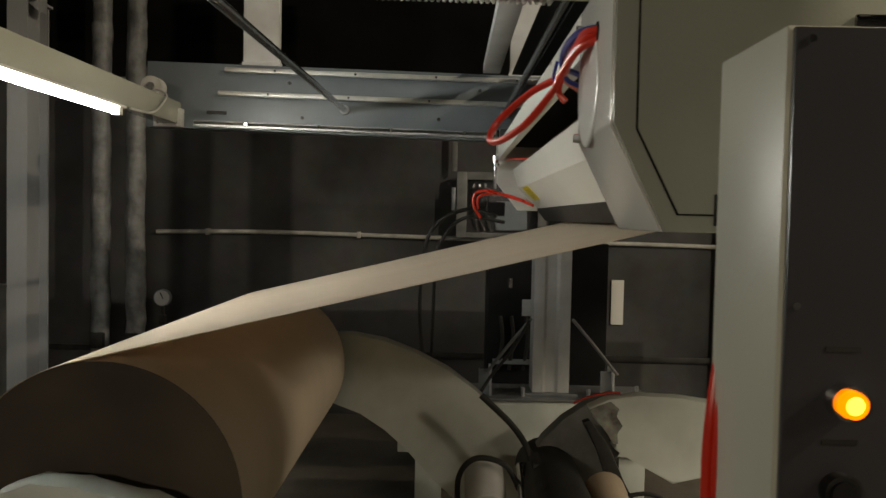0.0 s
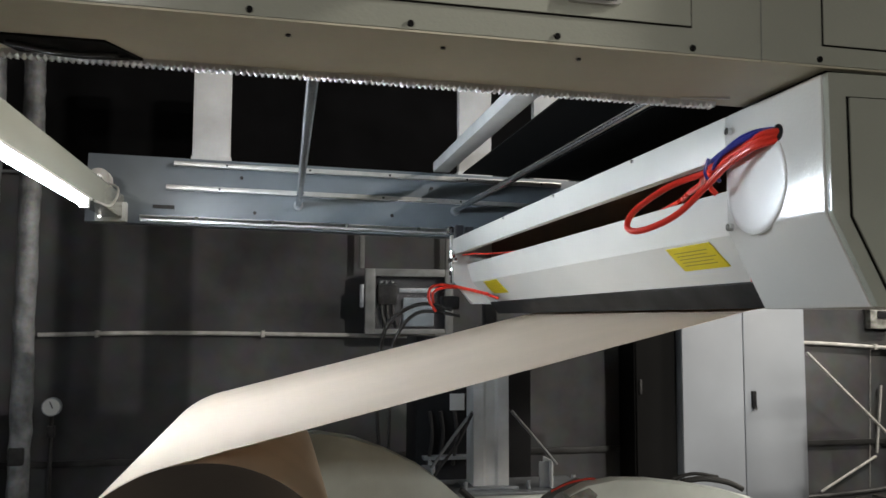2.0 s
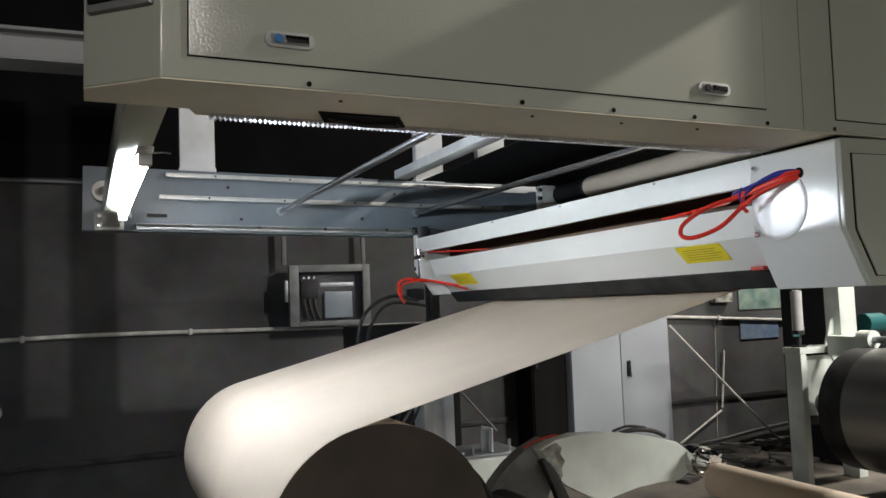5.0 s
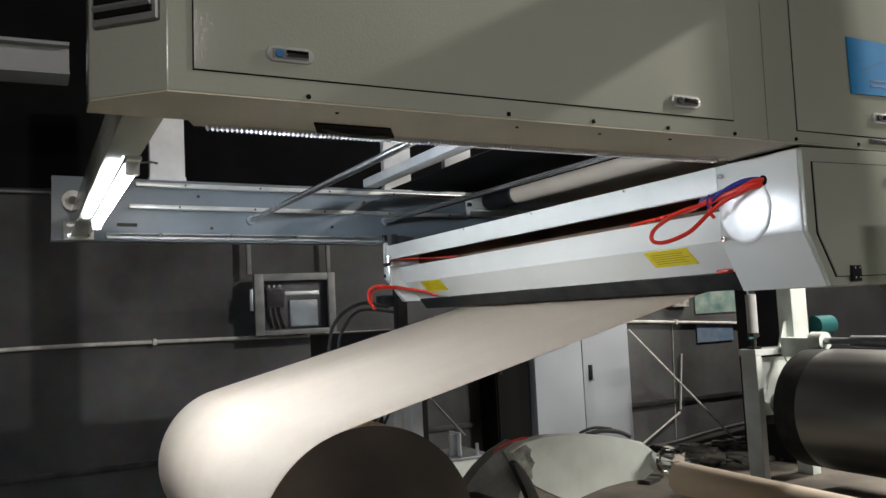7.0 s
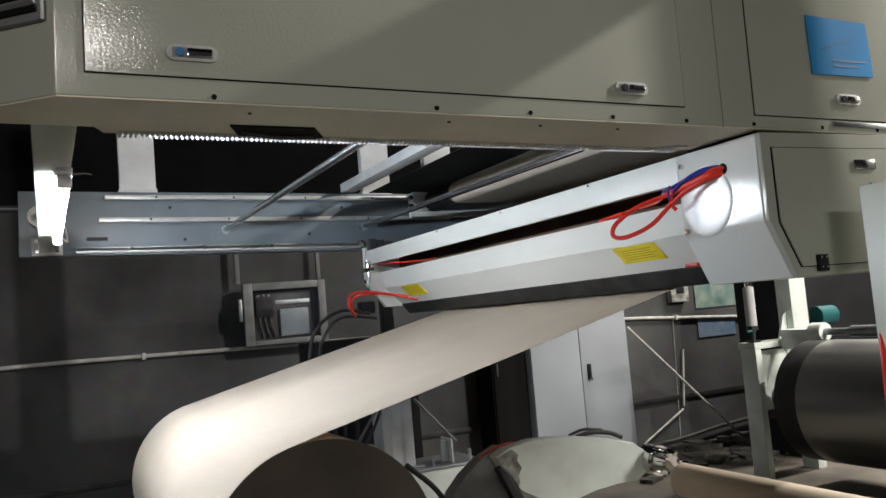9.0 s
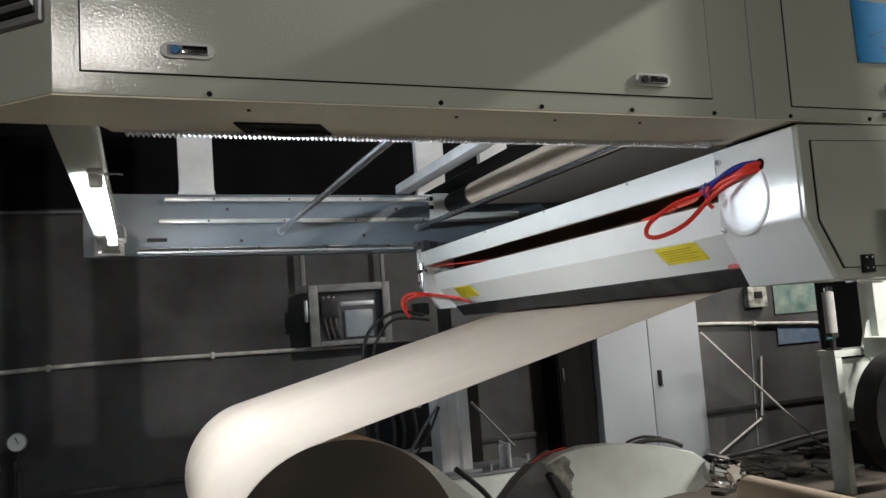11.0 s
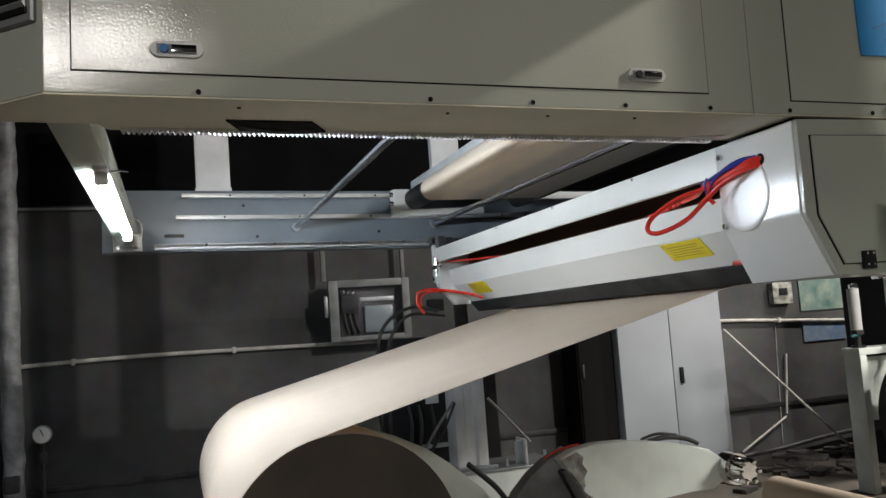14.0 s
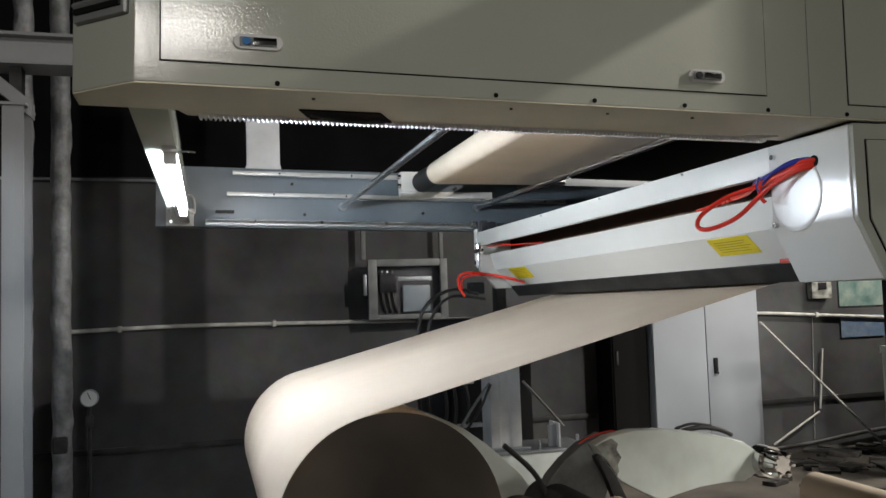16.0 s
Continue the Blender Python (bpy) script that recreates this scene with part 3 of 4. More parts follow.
# hangers above the far rail
for x0, x1, z1 in ((-1.085, -0.905, 3.9), (0.255, 0.43, 3.9), (0.665, 0.85, 3.9)):
    t = thing("hanger_post", "pale grey flat steel hanger above the rail frame", "post", (x0, 4.25, 2.375), "hangers above the rail")
    part("post", abox(x0, x1, 4.19, 4.24, 2.376 - 0.02 * (x0 + 1.0), z1, 0.004), POSTGREY, t)
    part("weld_plate", abox(x0 - 0.005, x1 + 0.005, 4.185, 4.25, 2.340 - 0.02 * (x0 + 1.0), 2.376 - 0.02 * (x0 + 1.0)), POSTGREY, t)

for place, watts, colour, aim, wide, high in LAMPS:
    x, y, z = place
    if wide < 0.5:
        # the bulb hangs in the mouth of its shade, which is tipped towards the machine
        back = (Vector(place) - Vector(aim)).normalized()
        t = thing("bay_lamp", "grey steel bell lamp hanging from the ceiling", "lamp", place, "ceiling lamps")
        part("shade", arod(Vector(place) + back * 0.02, Vector(place) + back * 0.16, 0.13, 0.05, seg=28), POSTGREY, t)
        part("hanger", arod(Vector(place) + back * 0.14, Vector((x, y, 5.2)) + Vector((back.x, back.y, 0)) * 0.16, 0.008, seg=8), STEEL, t)
        continue
    # batten housing added over each unseen area light
    t = thing("added_batten", "unseen grey steel batten added over a hall light", "lamp", (x, y, z), "ceiling lamps")
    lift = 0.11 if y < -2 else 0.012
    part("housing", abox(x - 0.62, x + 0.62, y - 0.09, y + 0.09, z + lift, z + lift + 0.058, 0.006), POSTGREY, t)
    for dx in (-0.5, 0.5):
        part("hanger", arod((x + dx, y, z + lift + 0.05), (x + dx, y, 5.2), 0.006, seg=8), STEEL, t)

# unseen plate and bar added between machine and hall lamp to shadow the bridge
upright_caster = thing("shadow_plate", "unseen flat grey plate added to cast the upright shadow", "trunking", (1.27, 0.81, 0.0))
part("back", abox(1.08, 1.46, 0.802, 0.812, 0.0, 5.2, 0.002), POSTGREY, upright_caster)
for x in (1.08, 1.45):
    part("lip", abox(x, x + 0.01, 0.812, 0.822, 0.0, 5.2), POSTGREY, upright_caster)
bar_caster = thing("shadow_bar", "unseen grey bar added to cast the slanting shadow", "trunking", (1.0, 0.5, 2.95))
part("body", abox(0.93, 1.075, -0.45, 1.36, 2.953, 3.062, 0.004), POSTGREY, bar_caster)
part("lid", abox(0.925, 1.078, -0.45, 1.36, 3.063, 3.070, 0.002), STEEL, bar_caster)

# ---- moving carriage with the tension roller, built around x = 0 ----
carriage = thing("dancer_carriage", "white carriage block with paper-wrapped roller sliding along the rail", "carriage")
part("block", abox(0.0, 0.10, 4.05, 4.13, 2.215, 2.325, 0.006), WHITE, carriage, "white carriage block")
part("slide_plate", abox(0.0, 0.55, 4.08, 4.13, 2.178, 2.215, 0.004), WHITE, carriage)
for z in (2.245, 2.295):
    part("wheel_bolt", arod((-0.02, 4.06, z), (0.0, 4.06, z), 0.014, seg=12), CHROME, carriage)
part("roller_end", arod((0.115, 4.02, 2.262), (0.115, 3.72, 2.262), 0.058, seg=32), BLACK, carriage, "dark roller journal")
part("roller", arod((0.115, 3.72, 2.262), (0.115, 1.45, 2.262), 0.057, seg=32), IRON, carriage, "steel roller")
part("rear_roller", arod((0.745, 4.04, 2.262), (0.745, 1.45, 2.262), 0.059, seg=32), IRON, carriage, "dark rear roller")


def wrap_sheet(cx, cz, r, y0, y1, length, thick=0.0012):
    """A sheet that comes in under the roller, round it and back above it."""
    line = [(cx + length, cz - r)] + [(cx + r * math.sin(a), cz - r * math.cos(a)) for a in [-math.pi * k / 24 for k in range(25)]] + [(cx + length, cz + r)]
    bm = bmesh.new()
    inner = [(x, z) for x, z in line]
    outer = [(x, z - thick) for x, z in line[:1]] + [(cx + (r + thick) * math.sin(a), cz - (r + thick) * math.cos(a)) for a in [-math.pi * k / 24 for k in range(25)]] + [(cx + length, cz + r + thick)]
    vi = [[bm.verts.new((x, y, z)) for x, z in inner] for y in (y0, y1)]
    vo = [[bm.verts.new((x, y, z)) for x, z in outer] for y in (y0, y1)]
    for k in range(len(line) - 1):
        bm.faces.new((vi[0][k], vi[0][k + 1], vi[1][k + 1], vi[1][k]))
        bm.faces.new((vo[0][k], vo[0][k + 1], vo[1][k + 1], vo[1][k]))
        for s in (0, 1):
            bm.faces.new((vi[s][k], vi[s][k + 1], vo[s][k + 1], vo[s][k]))
    return bm


carried_web = thing("wrapped_paper", "kraft paper web wrapped round the sliding roller", "paper web")
part("sheet", wrap_sheet(0.115, 2.262, 0.060, 1.85, 3.685, 0.60), KRAFT, carried_web)

# ---- paper roll and its web ----
ROLL_X, ROLL_Z, ROLL_R, NEAR, FAR = -0.814, 0.950, 0.328, 1.85, 3.685
paper_roll = thing("paper_roll", "large roll of cream kraft paper turning on the stand", "paper roll", (ROLL_X, 0, ROLL_Z))
AT[paper_roll] = Vector((0, 0, 0))
part("paper_body", arod((0, NEAR + 0.002, 0), (0, FAR - 0.002, 0), ROLL_R, seg=128, caps=False), KRAFT, paper_roll)
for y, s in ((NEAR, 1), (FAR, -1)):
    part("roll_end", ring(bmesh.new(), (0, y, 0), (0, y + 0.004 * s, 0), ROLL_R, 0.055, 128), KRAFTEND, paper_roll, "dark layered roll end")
part("core", ring(bmesh.new(), (0, NEAR + 0.003, 0), (0, FAR - 0.003, 0), 0.055, 0.045), CORE, paper_roll, "cardboard core")

WEB_END = Vector((0.478, 0, 1.609))
d = WEB_END - Vector((ROLL_X, 0, ROLL_Z))
ang = math.atan2(d.z, d.x) + math.acos((ROLL_R + 0.001) / d.length)
WEB_START = Vector((ROLL_X + (ROLL_R + 0.0015) * math.cos(ang), 0, ROLL_Z + (ROLL_R + 0.0015) * math.sin(ang)))
web = thing("paper_web", "taut cream kraft paper web running up into the splicer", "paper web", (WEB_START.x, 1.85, WEB_START.z))
# the sheet hugs the roll for most of a turn, then runs straight up
line = [(ROLL_X + (ROLL_R + 0.001) * math.cos(a), ROLL_Z + (ROLL_R + 0.001) * math.sin(a)) for a in [ang + math.pi * 1.15 * (1 - k / 60) for k in range(61)]]
line += [(WEB_START.x + (WEB_END.x - WEB_START.x) * u, WEB_START.z + (WEB_END.z - WEB_START.z) * u) for u in (0.1, 0.3, 0.6, 1.0)]
line += [(0.54, 1.617), (0.66, 1.622), (0.80, 1.622)]
bm = bmesh.new()
rows = []
for off in (0.0, 0.0008):
    for y in (NEAR, FAR):
        row = []
        for k, (x, z) in enumerate(line):
            a, b = line[max(k - 1, 0)], line[min(k + 1, len(line) - 1)]
            n = Vector((-(b[1] - a[1]), 0, b[0] - a[0])).normalized() * off
            row.append(bm.verts.new((x + n.x, y, z + n.z)))
        rows.append(row)
for p, q in ((0, 1), (2, 3), (0, 2), (1, 3)):
    for k in range(len(line) - 1):
        bm.faces.new((rows[p][k], rows[p][k + 1], rows[q][k + 1], rows[q][k]))
part("sheet", bm, WEBPAPER, web)
guide = thing("guide_roller", "dark steel guide roller under the splicer head", "roller", (0.66, 2.7, 1.66))
part("roller", arod((0.64, 1.47, 1.668), (0.64, 4.07, 1.668), 0.042, seg=28), IRON, guide)

# ---- roll stand ----
stand = thing("roll_stand", "pale green mill roll stand with swinging arms and chucks", "roll stand", (0.45, 3.6, 0.0))
ARM_A = [(-0.865, 0.954), (-0.675, 1.07), (-0.472, 1.081), (-0.316, 1.054), (-0.175, 1.001), (-0.02, 0.924), (0.099, 0.836), (0.27, 0.685), (0.363, 0.557), (0.445, 0.372), (0.086, 0.267), (-0.083, 0.42), (-0.125, 0.468), (-0.21, 0.568), (-0.31, 0.645), (-0.421, 0.716), (-0.544, 0.77), (-0.717, 0.763), (-0.865, 0.785)]
part("arm", aprism(ARM_A, 3.75, 3.86, 0.008), MINT, stand, "curved pale green arm")
part("hub", arod((ROLL_X, 3.69, ROLL_Z), (ROLL_X, 3.92, ROLL_Z), 0.12, seg=32), MINT, stand)
ARM_B = [(0.56, 0.845), (0.64, 0.882), (0.774, 0.902), (0.93, 0.895), (1.10, 0.872), (1.28, 0.838), (1.42, 0.80), (1.51, 0.735), (1.515, 0.64), (1.42, 0.592),
         (1.30, 0.598), (1.144, 0.587), (1.03, 0.565), (0.916, 0.535), (0.80, 0.60), (0.70, 0.655), (0.665, 0.68), (0.69, 0.72), (0.60, 0.78)]
part("arm", aprism(ARM_B, 3.40, 3.49, 0.008), MINT, stand, "curved pale green arm with a notch")
# dull grey instead of the arms' pale green paints this root's shade
part("arm_root", aprism([(0.30, 0.40), (0.33, 0.56), (0.40, 0.66), (0.48, 0.745), (0.58, 0.815), (0.70, 0.865), (0.80, 0.82), (0.76, 0.66), (0.70, 0.52), (0.60, 0.40)], 3.60, 3.70, 0.012), DIMGREY, stand, "curved arm root with the shade put into its grey")
part("worn_edge", aprism([(0.56, 0.838), (0.60, 0.857), (0.65, 0.874), (0.685, 0.845), (0.672, 0.815), (0.70, 0.775), (0.676, 0.74), (0.684, 0.70), (0.660, 0.70), (0.638, 0.745), (0.60, 0.79)], 3.394, 3.402, 0.002), WORN, stand, "bare worn metal edge")
part("arm_link", aprism([(0.525, 0.800), (0.555, 0.812), (0.64, 0.70), (0.70, 0.56), (0.78, 0.42), (0.72, 0.40), (0.645, 0.53), (0.59, 0.68)], 3.335, 3.385, 0.010), IRON, stand, "dark greasy link")
part("arm_edge", ahose([(0.51, 3.49, 0.845), (0.58, 3.48, 0.878), (0.66, 3.47, 0.896), (0.70, 3.46, 0.898)], 0.005), REDTAPE, stand, "worn red edge strip")
part("thick_cable", ahose([(1.14, 3.53, 0.858), (1.24, 3.53, 0.868), (1.36, 3.53, 0.850), (1.44, 3.53, 0.815)], 0.013), RUBBER, stand, "thick black cable")
part("thin_cable", ahose([(1.12, 3.57, 0.865), (1.22, 3.57, 0.884), (1.34, 3.57, 0.866)], 0.008), RUBBER, stand)
part("shaft", arod((0.42, 1.9, 0.50), (0.42, 3.75, 0.50), 0.13, seg=32), IRON, stand, "dark pivot shaft")
part("sleeve", arod((0.14, 3.20, 0.46), (0.14, 3.52, 0.52), 0.085, seg=24), POSTGREY, stand, "grey cylinder")
part("sleeve", arod((0.62, 2.9, 0.46), (0.62, 3.34, 0.52), 0.085, seg=24), CORE, stand, "worn cylinder")
part("cylinder_rod", arod((0.30, 3.15, 0.44), (0.30, 3.5, 0.56), 0.03), CHROME, stand)
part("hydraulic_hose", ahose([(0.03, 3.45, 0.36), (0.03, 3.42, 0.54), (0.10, 3.40, 0.625), (0.22, 3.40, 0.60), (0.28, 3.40, 0.50)], 0.012), RUBBER, stand)
part("hydraulic_hose", ahose([(0.12, 3.53, 0.86), (0.25, 3.53, 0.74), (0.32, 3.53, 0.64), (0.34, 3.5, 0.56), (0.34, 3.5, 0.40)], 0.014), RUBBER, stand)
part("hydraulic_hose", ahose([(0.60, 3.2, 0.52), (0.75, 3.2, 0.56), (0.85, 3.2, 0.52), (0.9, 3.2, 0.42)], 0.009), RUBBER, stand)
part("bracket", abox(0.33, 0.44, 3.36, 3.56, 0.50, 0.62, 0.02), IRON, stand)
# chuck and its core
chuck = part("chuck", arod((1.545, 3.44, 0.69), (1.545, 3.345, 0.69), 0.082, seg=28), CHROME, stand, "chrome expanding chuck")
part("cone", arod((1.545, 3.345, 0.69), (1.545, 3.25, 0.69), 0.062, 0.048, seg=28), CHROME, chuck)
for k in range(6):
    a = math.pi * k / 3
    part("jaw", abox(1.545 + 0.055 * math.cos(a) - 0.014, 1.545 + 0.055 * math.cos(a) + 0.014, 3.24, 3.335, 0.69 + 0.055 * math.sin(a) - 0.012, 0.69 + 0.055 * math.sin(a) + 0.012, 0.005, turn=Matrix.Rotation(-a, 3, "Y")), CHROME, chuck)
core = thing("paper_core", "nearly spent roll of cream kraft paper sliding off its chuck", "paper roll", (1.545, 0, 0.61))
AT[core] = Vector((0, 0, 0))
part("paper_body", ring(bmesh.new(), (0, 3.245, 0.0), (0, 1.75, -0.010), 0.088, 0.050, 48), KRAFT, core)
part("tube", ring(bmesh.new(), (0, 3.249, 0.0), (0, 1.746, -0.010), 0.0495, 0.042, 32), CORE, core, "brown cardboard tube")
# near arm with white chuck cover below the roll
part("near_arm", aprism([(-1.04, 0.96), (-0.98, 1.02), (-0.90, 1.048), (-0.80, 1.042), (-0.66, 1.005), (-0.42, 0.90), (0.42, 0.58), (0.42, 0.40), (-0.5, 0.70), (-0.98, 0.78), (-1.05, 0.86)], 1.70, 1.80, 0.03), MINT, stand, "near arm with rounded end")
part("near_hub", arod((ROLL_X, 1.80, ROLL_Z), (ROLL_X, 1.90, ROLL_Z), 0.052, seg=24), CHROME, stand)
# base frame and column
base = thing("base_frame", "pale painted base frame behind the roll stand", "base frame", (0.4, 4.7, 0.0))
part("top_beam", abox(-0.3, 1.11, 4.60, 5.0, 0.30, 0.600, 0.008), MINT, base)
part("cover", abox(-0.3, 1.12, 4.59, 5.01, 0.601, 0.618, 0.003), STEEL, base, "grey steel cover plate")
for x in (-0.2, 0.95):
    part("leg", abox(x, x + 0.15, 4.65, 4.95, 0.0, 0.30, 0.006), MINT, base)
for x in (0.21, 0.90):
    part("bracket", abox(x, x + 0.012, 4.64, 4.80, 0.619, 0.775, 0.003), POSTGREY, base)
    part("bracket", abox(x - 0.06, x + 0.012, 4.68, 4.692, 0.619, 0.765, 0.003), STEEL, base)
for x, h in ((0.40, 0.05), (0.77, 0.05), (1.04, 0.07)):
    part("bolt", arod((x, 4.66, 0.615), (x, 4.66, 0.62 + h), 0.012, seg=8), STEEL, base)
column = thing("support_column", "pale ribbed steel column carrying the splicer head", "column", (0.57, 4.68, 0.625))
part("shaft", plan_prism([(0.455, 4.70), (0.515, 4.70), (0.53, 4.715), (0.585, 4.715), (0.60, 4.70), (0.665, 4.70), (0.665, 4.88), (0.455, 4.88)], 0.633, 1.46, 0.004), POSTGREY, column)
part("head_post", abox(0.53, 0.60, 4.72, 4.80, 1.461, 1.98, 0.004), IRON, column, "dark post up to the splicer head")
part("foot_plate", abox(0.41, 0.71, 4.66, 4.92, 0.619, 0.635, 0.003), STEEL, column)
for s, x in ((1, 0.67), (-1, 0.44)):
    part("brace", ahose([(x, 4.66, 1.06), (x + s * 0.12, 4.64, 0.92), (x + s * 0.25, 4.60, 0.76)], 0.009), DIMGREY, column, "thin brace")
part("cable", ahose([(0.42, 4.58, 1.06), (0.33, 4.56, 0.9), (0.22, 4.55, 0.76), (0.15, 4.5, 0.66)], 0.009), RUBBER, column)
# dark pump unit behind
unit = thing("pump_unit", "black equipment cabinet behind the column", "cabinet", (0.65, 5.3, 0.0))
part("body", abox(0.22, 0.985, 5.3, 5.7, 0.0, 1.47, 0.01), BLACK, unit)
part("name_plate", abox(0.44, 0.535, 5.288, 5.3, 1.0, 1.105, 0.003), POSTGREY, unit)
part("handle", arod((0.36, 5.28, 1.18), (0.36, 5.28, 1.24), 0.018), CHROME, unit)
part("shelf", abox(0.26, 0.58, 5.22, 5.3, 0.70, 0.72), STEEL, unit)
for x in (0.34, 0.41, 0.50):
    part("hanging_cable", ahose([(x - 0.04, 5.25, 1.0), (x - 0.025, 5.24, 0.85), (x - 0.05, 5.25, 0.66)], 0.012), RUBBER, unit)
strip = thing("wall_strip", "short white plastic strip on the wall", "strip", (1.25, 6.70, 0.9))
part("strip", abox(1.28, 1.38, 6.70, 6.72, 0.78, 1.14, 0.004), PAPERWHITE, strip)

# ---- control box at the near side ----
panel = thing("control_box", "beige control box with a dark front panel and amber lamp", "control panel", (0.45, 0.86, 0.0))
part("case", abox(0.283, 0.90, 0.768, 0.958, 0.9, 1.806, 0.004), BOXBEIGE, panel)
front = part("front_panel", abox(0.288, 0.895, 0.760, 0.768, 0.91, 1.803, 0.002), PANELDARK, panel, "dark blue-grey front panel")
for sx, sz in ((0.303, 1.792), (0.297, 1.545)):
    part("screw", arod((sx, 0.760, sz), (sx, 0.7575, sz), 0.0035, seg=10), CHROME, front)
button = part("indicator", ring(bmesh.new(), (0.343, 0.760, 1.458), (0.343, 0.742, 1.458), 0.0165, 0.012), CHROME, front, "round indicator bezel")
part("lens", arod((0.343, 0.758, 1.458), (0.343, 0.733, 1.458), 0.0145, 0.0125), AMBER, button, "glowing amber lens")
part("bulb", arod((0.343, 0.733, 1.458), (0.343, 0.7315, 1.458), 0.0085, 0.007), BULB, button, "bright bulb behind the lens")
button = part("push_button", ring(bmesh.new(), (0.341, 0.760, 1.374), (0.341, 0.745, 1.374), 0.0165, 0.012), IRON, front, "black push button")
part("cap", arod((0.341, 0.758, 1.374), (0.341, 0.742, 1.374), 0.0115), BLACK, button)
for z in (1.503, 1.416):
    part("caption_bar", abox(0.326, 0.359, 0.7593, 0.7605, z, z + 0.005), IRON, front)
part("stalk", abox(0.38, 0.78, 0.80, 0.93, 0.0, 0.9, 0.006), BOXBEIGE, panel)
loop = thing("hanging_hose", "red hose hanging in a loop beside the control box", "hose", (0.27, 0.95, 1.4))
part("hose", ahose([(0.297, 0.955, 1.49), (0.288, 0.95, 1.45), (0.281, 0.945, 1.40), (0.278, 0.945, 1.34), (0.280, 0.945, 1.25), (0.292, 0.95, 1.15)], 0.0068), REDHOSE, loop)
part("hose", ahose([(0.296, 0.94, 1.47), (0.289, 0.935, 1.43), (0.284, 0.93, 1.38), (0.284, 0.93, 1.30), (0.293, 0.935, 1.16)], 0.0045), REDHOSE, loop)

# ---- things on and before the far wall ----
meter = thing("meter_box", "grey metal switch box with a glazed door on the wall", "switch box", (0.375, 6.657, 1.473))
AT[meter] = Vector((0.3, 6.4, 1.48))
bm = bmesh.new()
for a in ((-0.06, 0.02, 1.47, 1.985), (0.58, 0.645, 1.47, 1.985), (0.02, 0.58, 1.925, 1.985), (0.02, 0.58, 1.47, 1.51)):
    box(bm, a[0], a[1], 6.26, 6.30, a[2], a[3], 0.006)
part("door_frame", bm, DIMGREY, meter, "grey door frame")
part("back_case", abox(-0.05, 0.635, 6.345, 6.352, 1.475, 1.98), PANELDARK, meter)
bm = bmesh.new()
for a in ((-0.05, -0.035, 1.475, 1.98), (0.62, 0.635, 1.475, 1.98)):
    box(bm, a[0], a[1], 6.30, 6.345, a[2], a[3])
box(bm, -0.035, 0.62, 6.30, 6.345, 1.965, 1.98)
box(bm, -0.035, 0.62, 6.30, 6.345, 1.475, 1.49)
part("case_sides", bm, DIMGREY, meter)
pane = part("pane", abox(0.021, 0.579, 6.277, 6.281, 1.511, 1.924), GLASS, meter, "dusty glass pane")
pane.visible_shadow = False
part("breaker", abox(0.05, 0.20, 6.315, 6.345, 1.70, 1.86, 0.008), BLACK, meter, "black breaker")
for k in range(3):
    part("terminal", arod((0.075 + 0.045 * k, 6.312, 1.872), (0.075 + 0.045 * k, 6.312, 1.89), 0.012), BRIGHT, meter)
    part("cable", ahose([(0.075 + 0.045 * k, 6.325, 1.70), (0.085 + 0.045 * k, 6.32, 1.62), (0.11 + 0.05 * k, 6.325, 1.53)], 0.012), RUBBER, meter)
part("mounting", abox(0.10, 0.48, 6.353, 6.462, 1.55, 1.90), IRON, meter)
part("busbar", abox(0.22, 0.52, 6.335, 6.343, 1.80, 1.835, 0.004), STEEL, meter)
part("meter_unit", abox(0.25, 0.50, 6.315, 6.343, 1.53, 1.76, 0.015), RAILGREY, meter)
part("side_handle", abox(-0.10, -0.07, 6.27, 6.29, 1.68, 1.86, 0.006), STEEL, meter)
for x0, x1 in ((-0.10, -0.06), (0.60, 0.635)):
    part("conduit", abox(x0, x1, 6.335, 6.365, 1.99, 2.75, 0.006), DIMGREY, meter)

conduit = thing("wall_conduit", "grimy white conduit pipe running along the sooty wall", "pipe", (0, 6.42, 1.45))
part("pipe", ahose([(-2.40, 6.69, 1.455), (-1.6, 6.69, 1.47), (-0.76, 6.69, 1.462), (0.0, 6.69, 1.45), (0.8, 6.69, 1.44), (1.8, 6.69, 1.43), (2.6, 6.69, 1.41), (3.96, 6.69, 1.385), (4.9, 6.69, 1.33), (6.2, 6.69, 1.26), (8.0, 6.69, 1.24)], 0.017), PIPEWHITE, conduit)
for x, z in ((-2.0, 1.463), (-0.78, 1.462), (0.6, 1.443), (4.65, 1.345)):
    part("clip", abox(x, x + 0.03, 6.665, 6.718, z - 0.026, z + 0.026, 0.004), PIPEWHITE, conduit)
upper = thing("upper_conduit", "thin grey conduit higher on the wall", "pipe", (0, 6.70, 2.66))
part("pipe", ahose([(-6.0, 6.69, 2.70), (-2.4, 6.69, 2.675), (-1.0, 6.69, 2.655), (0.5, 6.69, 2.64)], 0.012), STEEL, upper)
gauge = thing("pressure_gauge", "round white-faced pressure gauge on a thin standpipe", "gauge", (-2.135, 6.05, 0.06))
AT[gauge] = Vector((-2.26, 6.35, 0.0))
part("case", arod((-2.26, 6.36, 0.925), (-2.26, 6.40, 0.925), 0.062, seg=28), STEEL, gauge)
part("dial", arod((-2.26, 6.355, 0.925), (-2.26, 6.361, 0.925), 0.055, seg=28), PAPERWHITE, gauge, "white dial")
part("needle", abox(-2.263, -2.257, 6.352, 6.355, 0.915, 0.965, turn=Matrix.Rotation(radians(-25), 3, "Y")), BLACK, gauge)
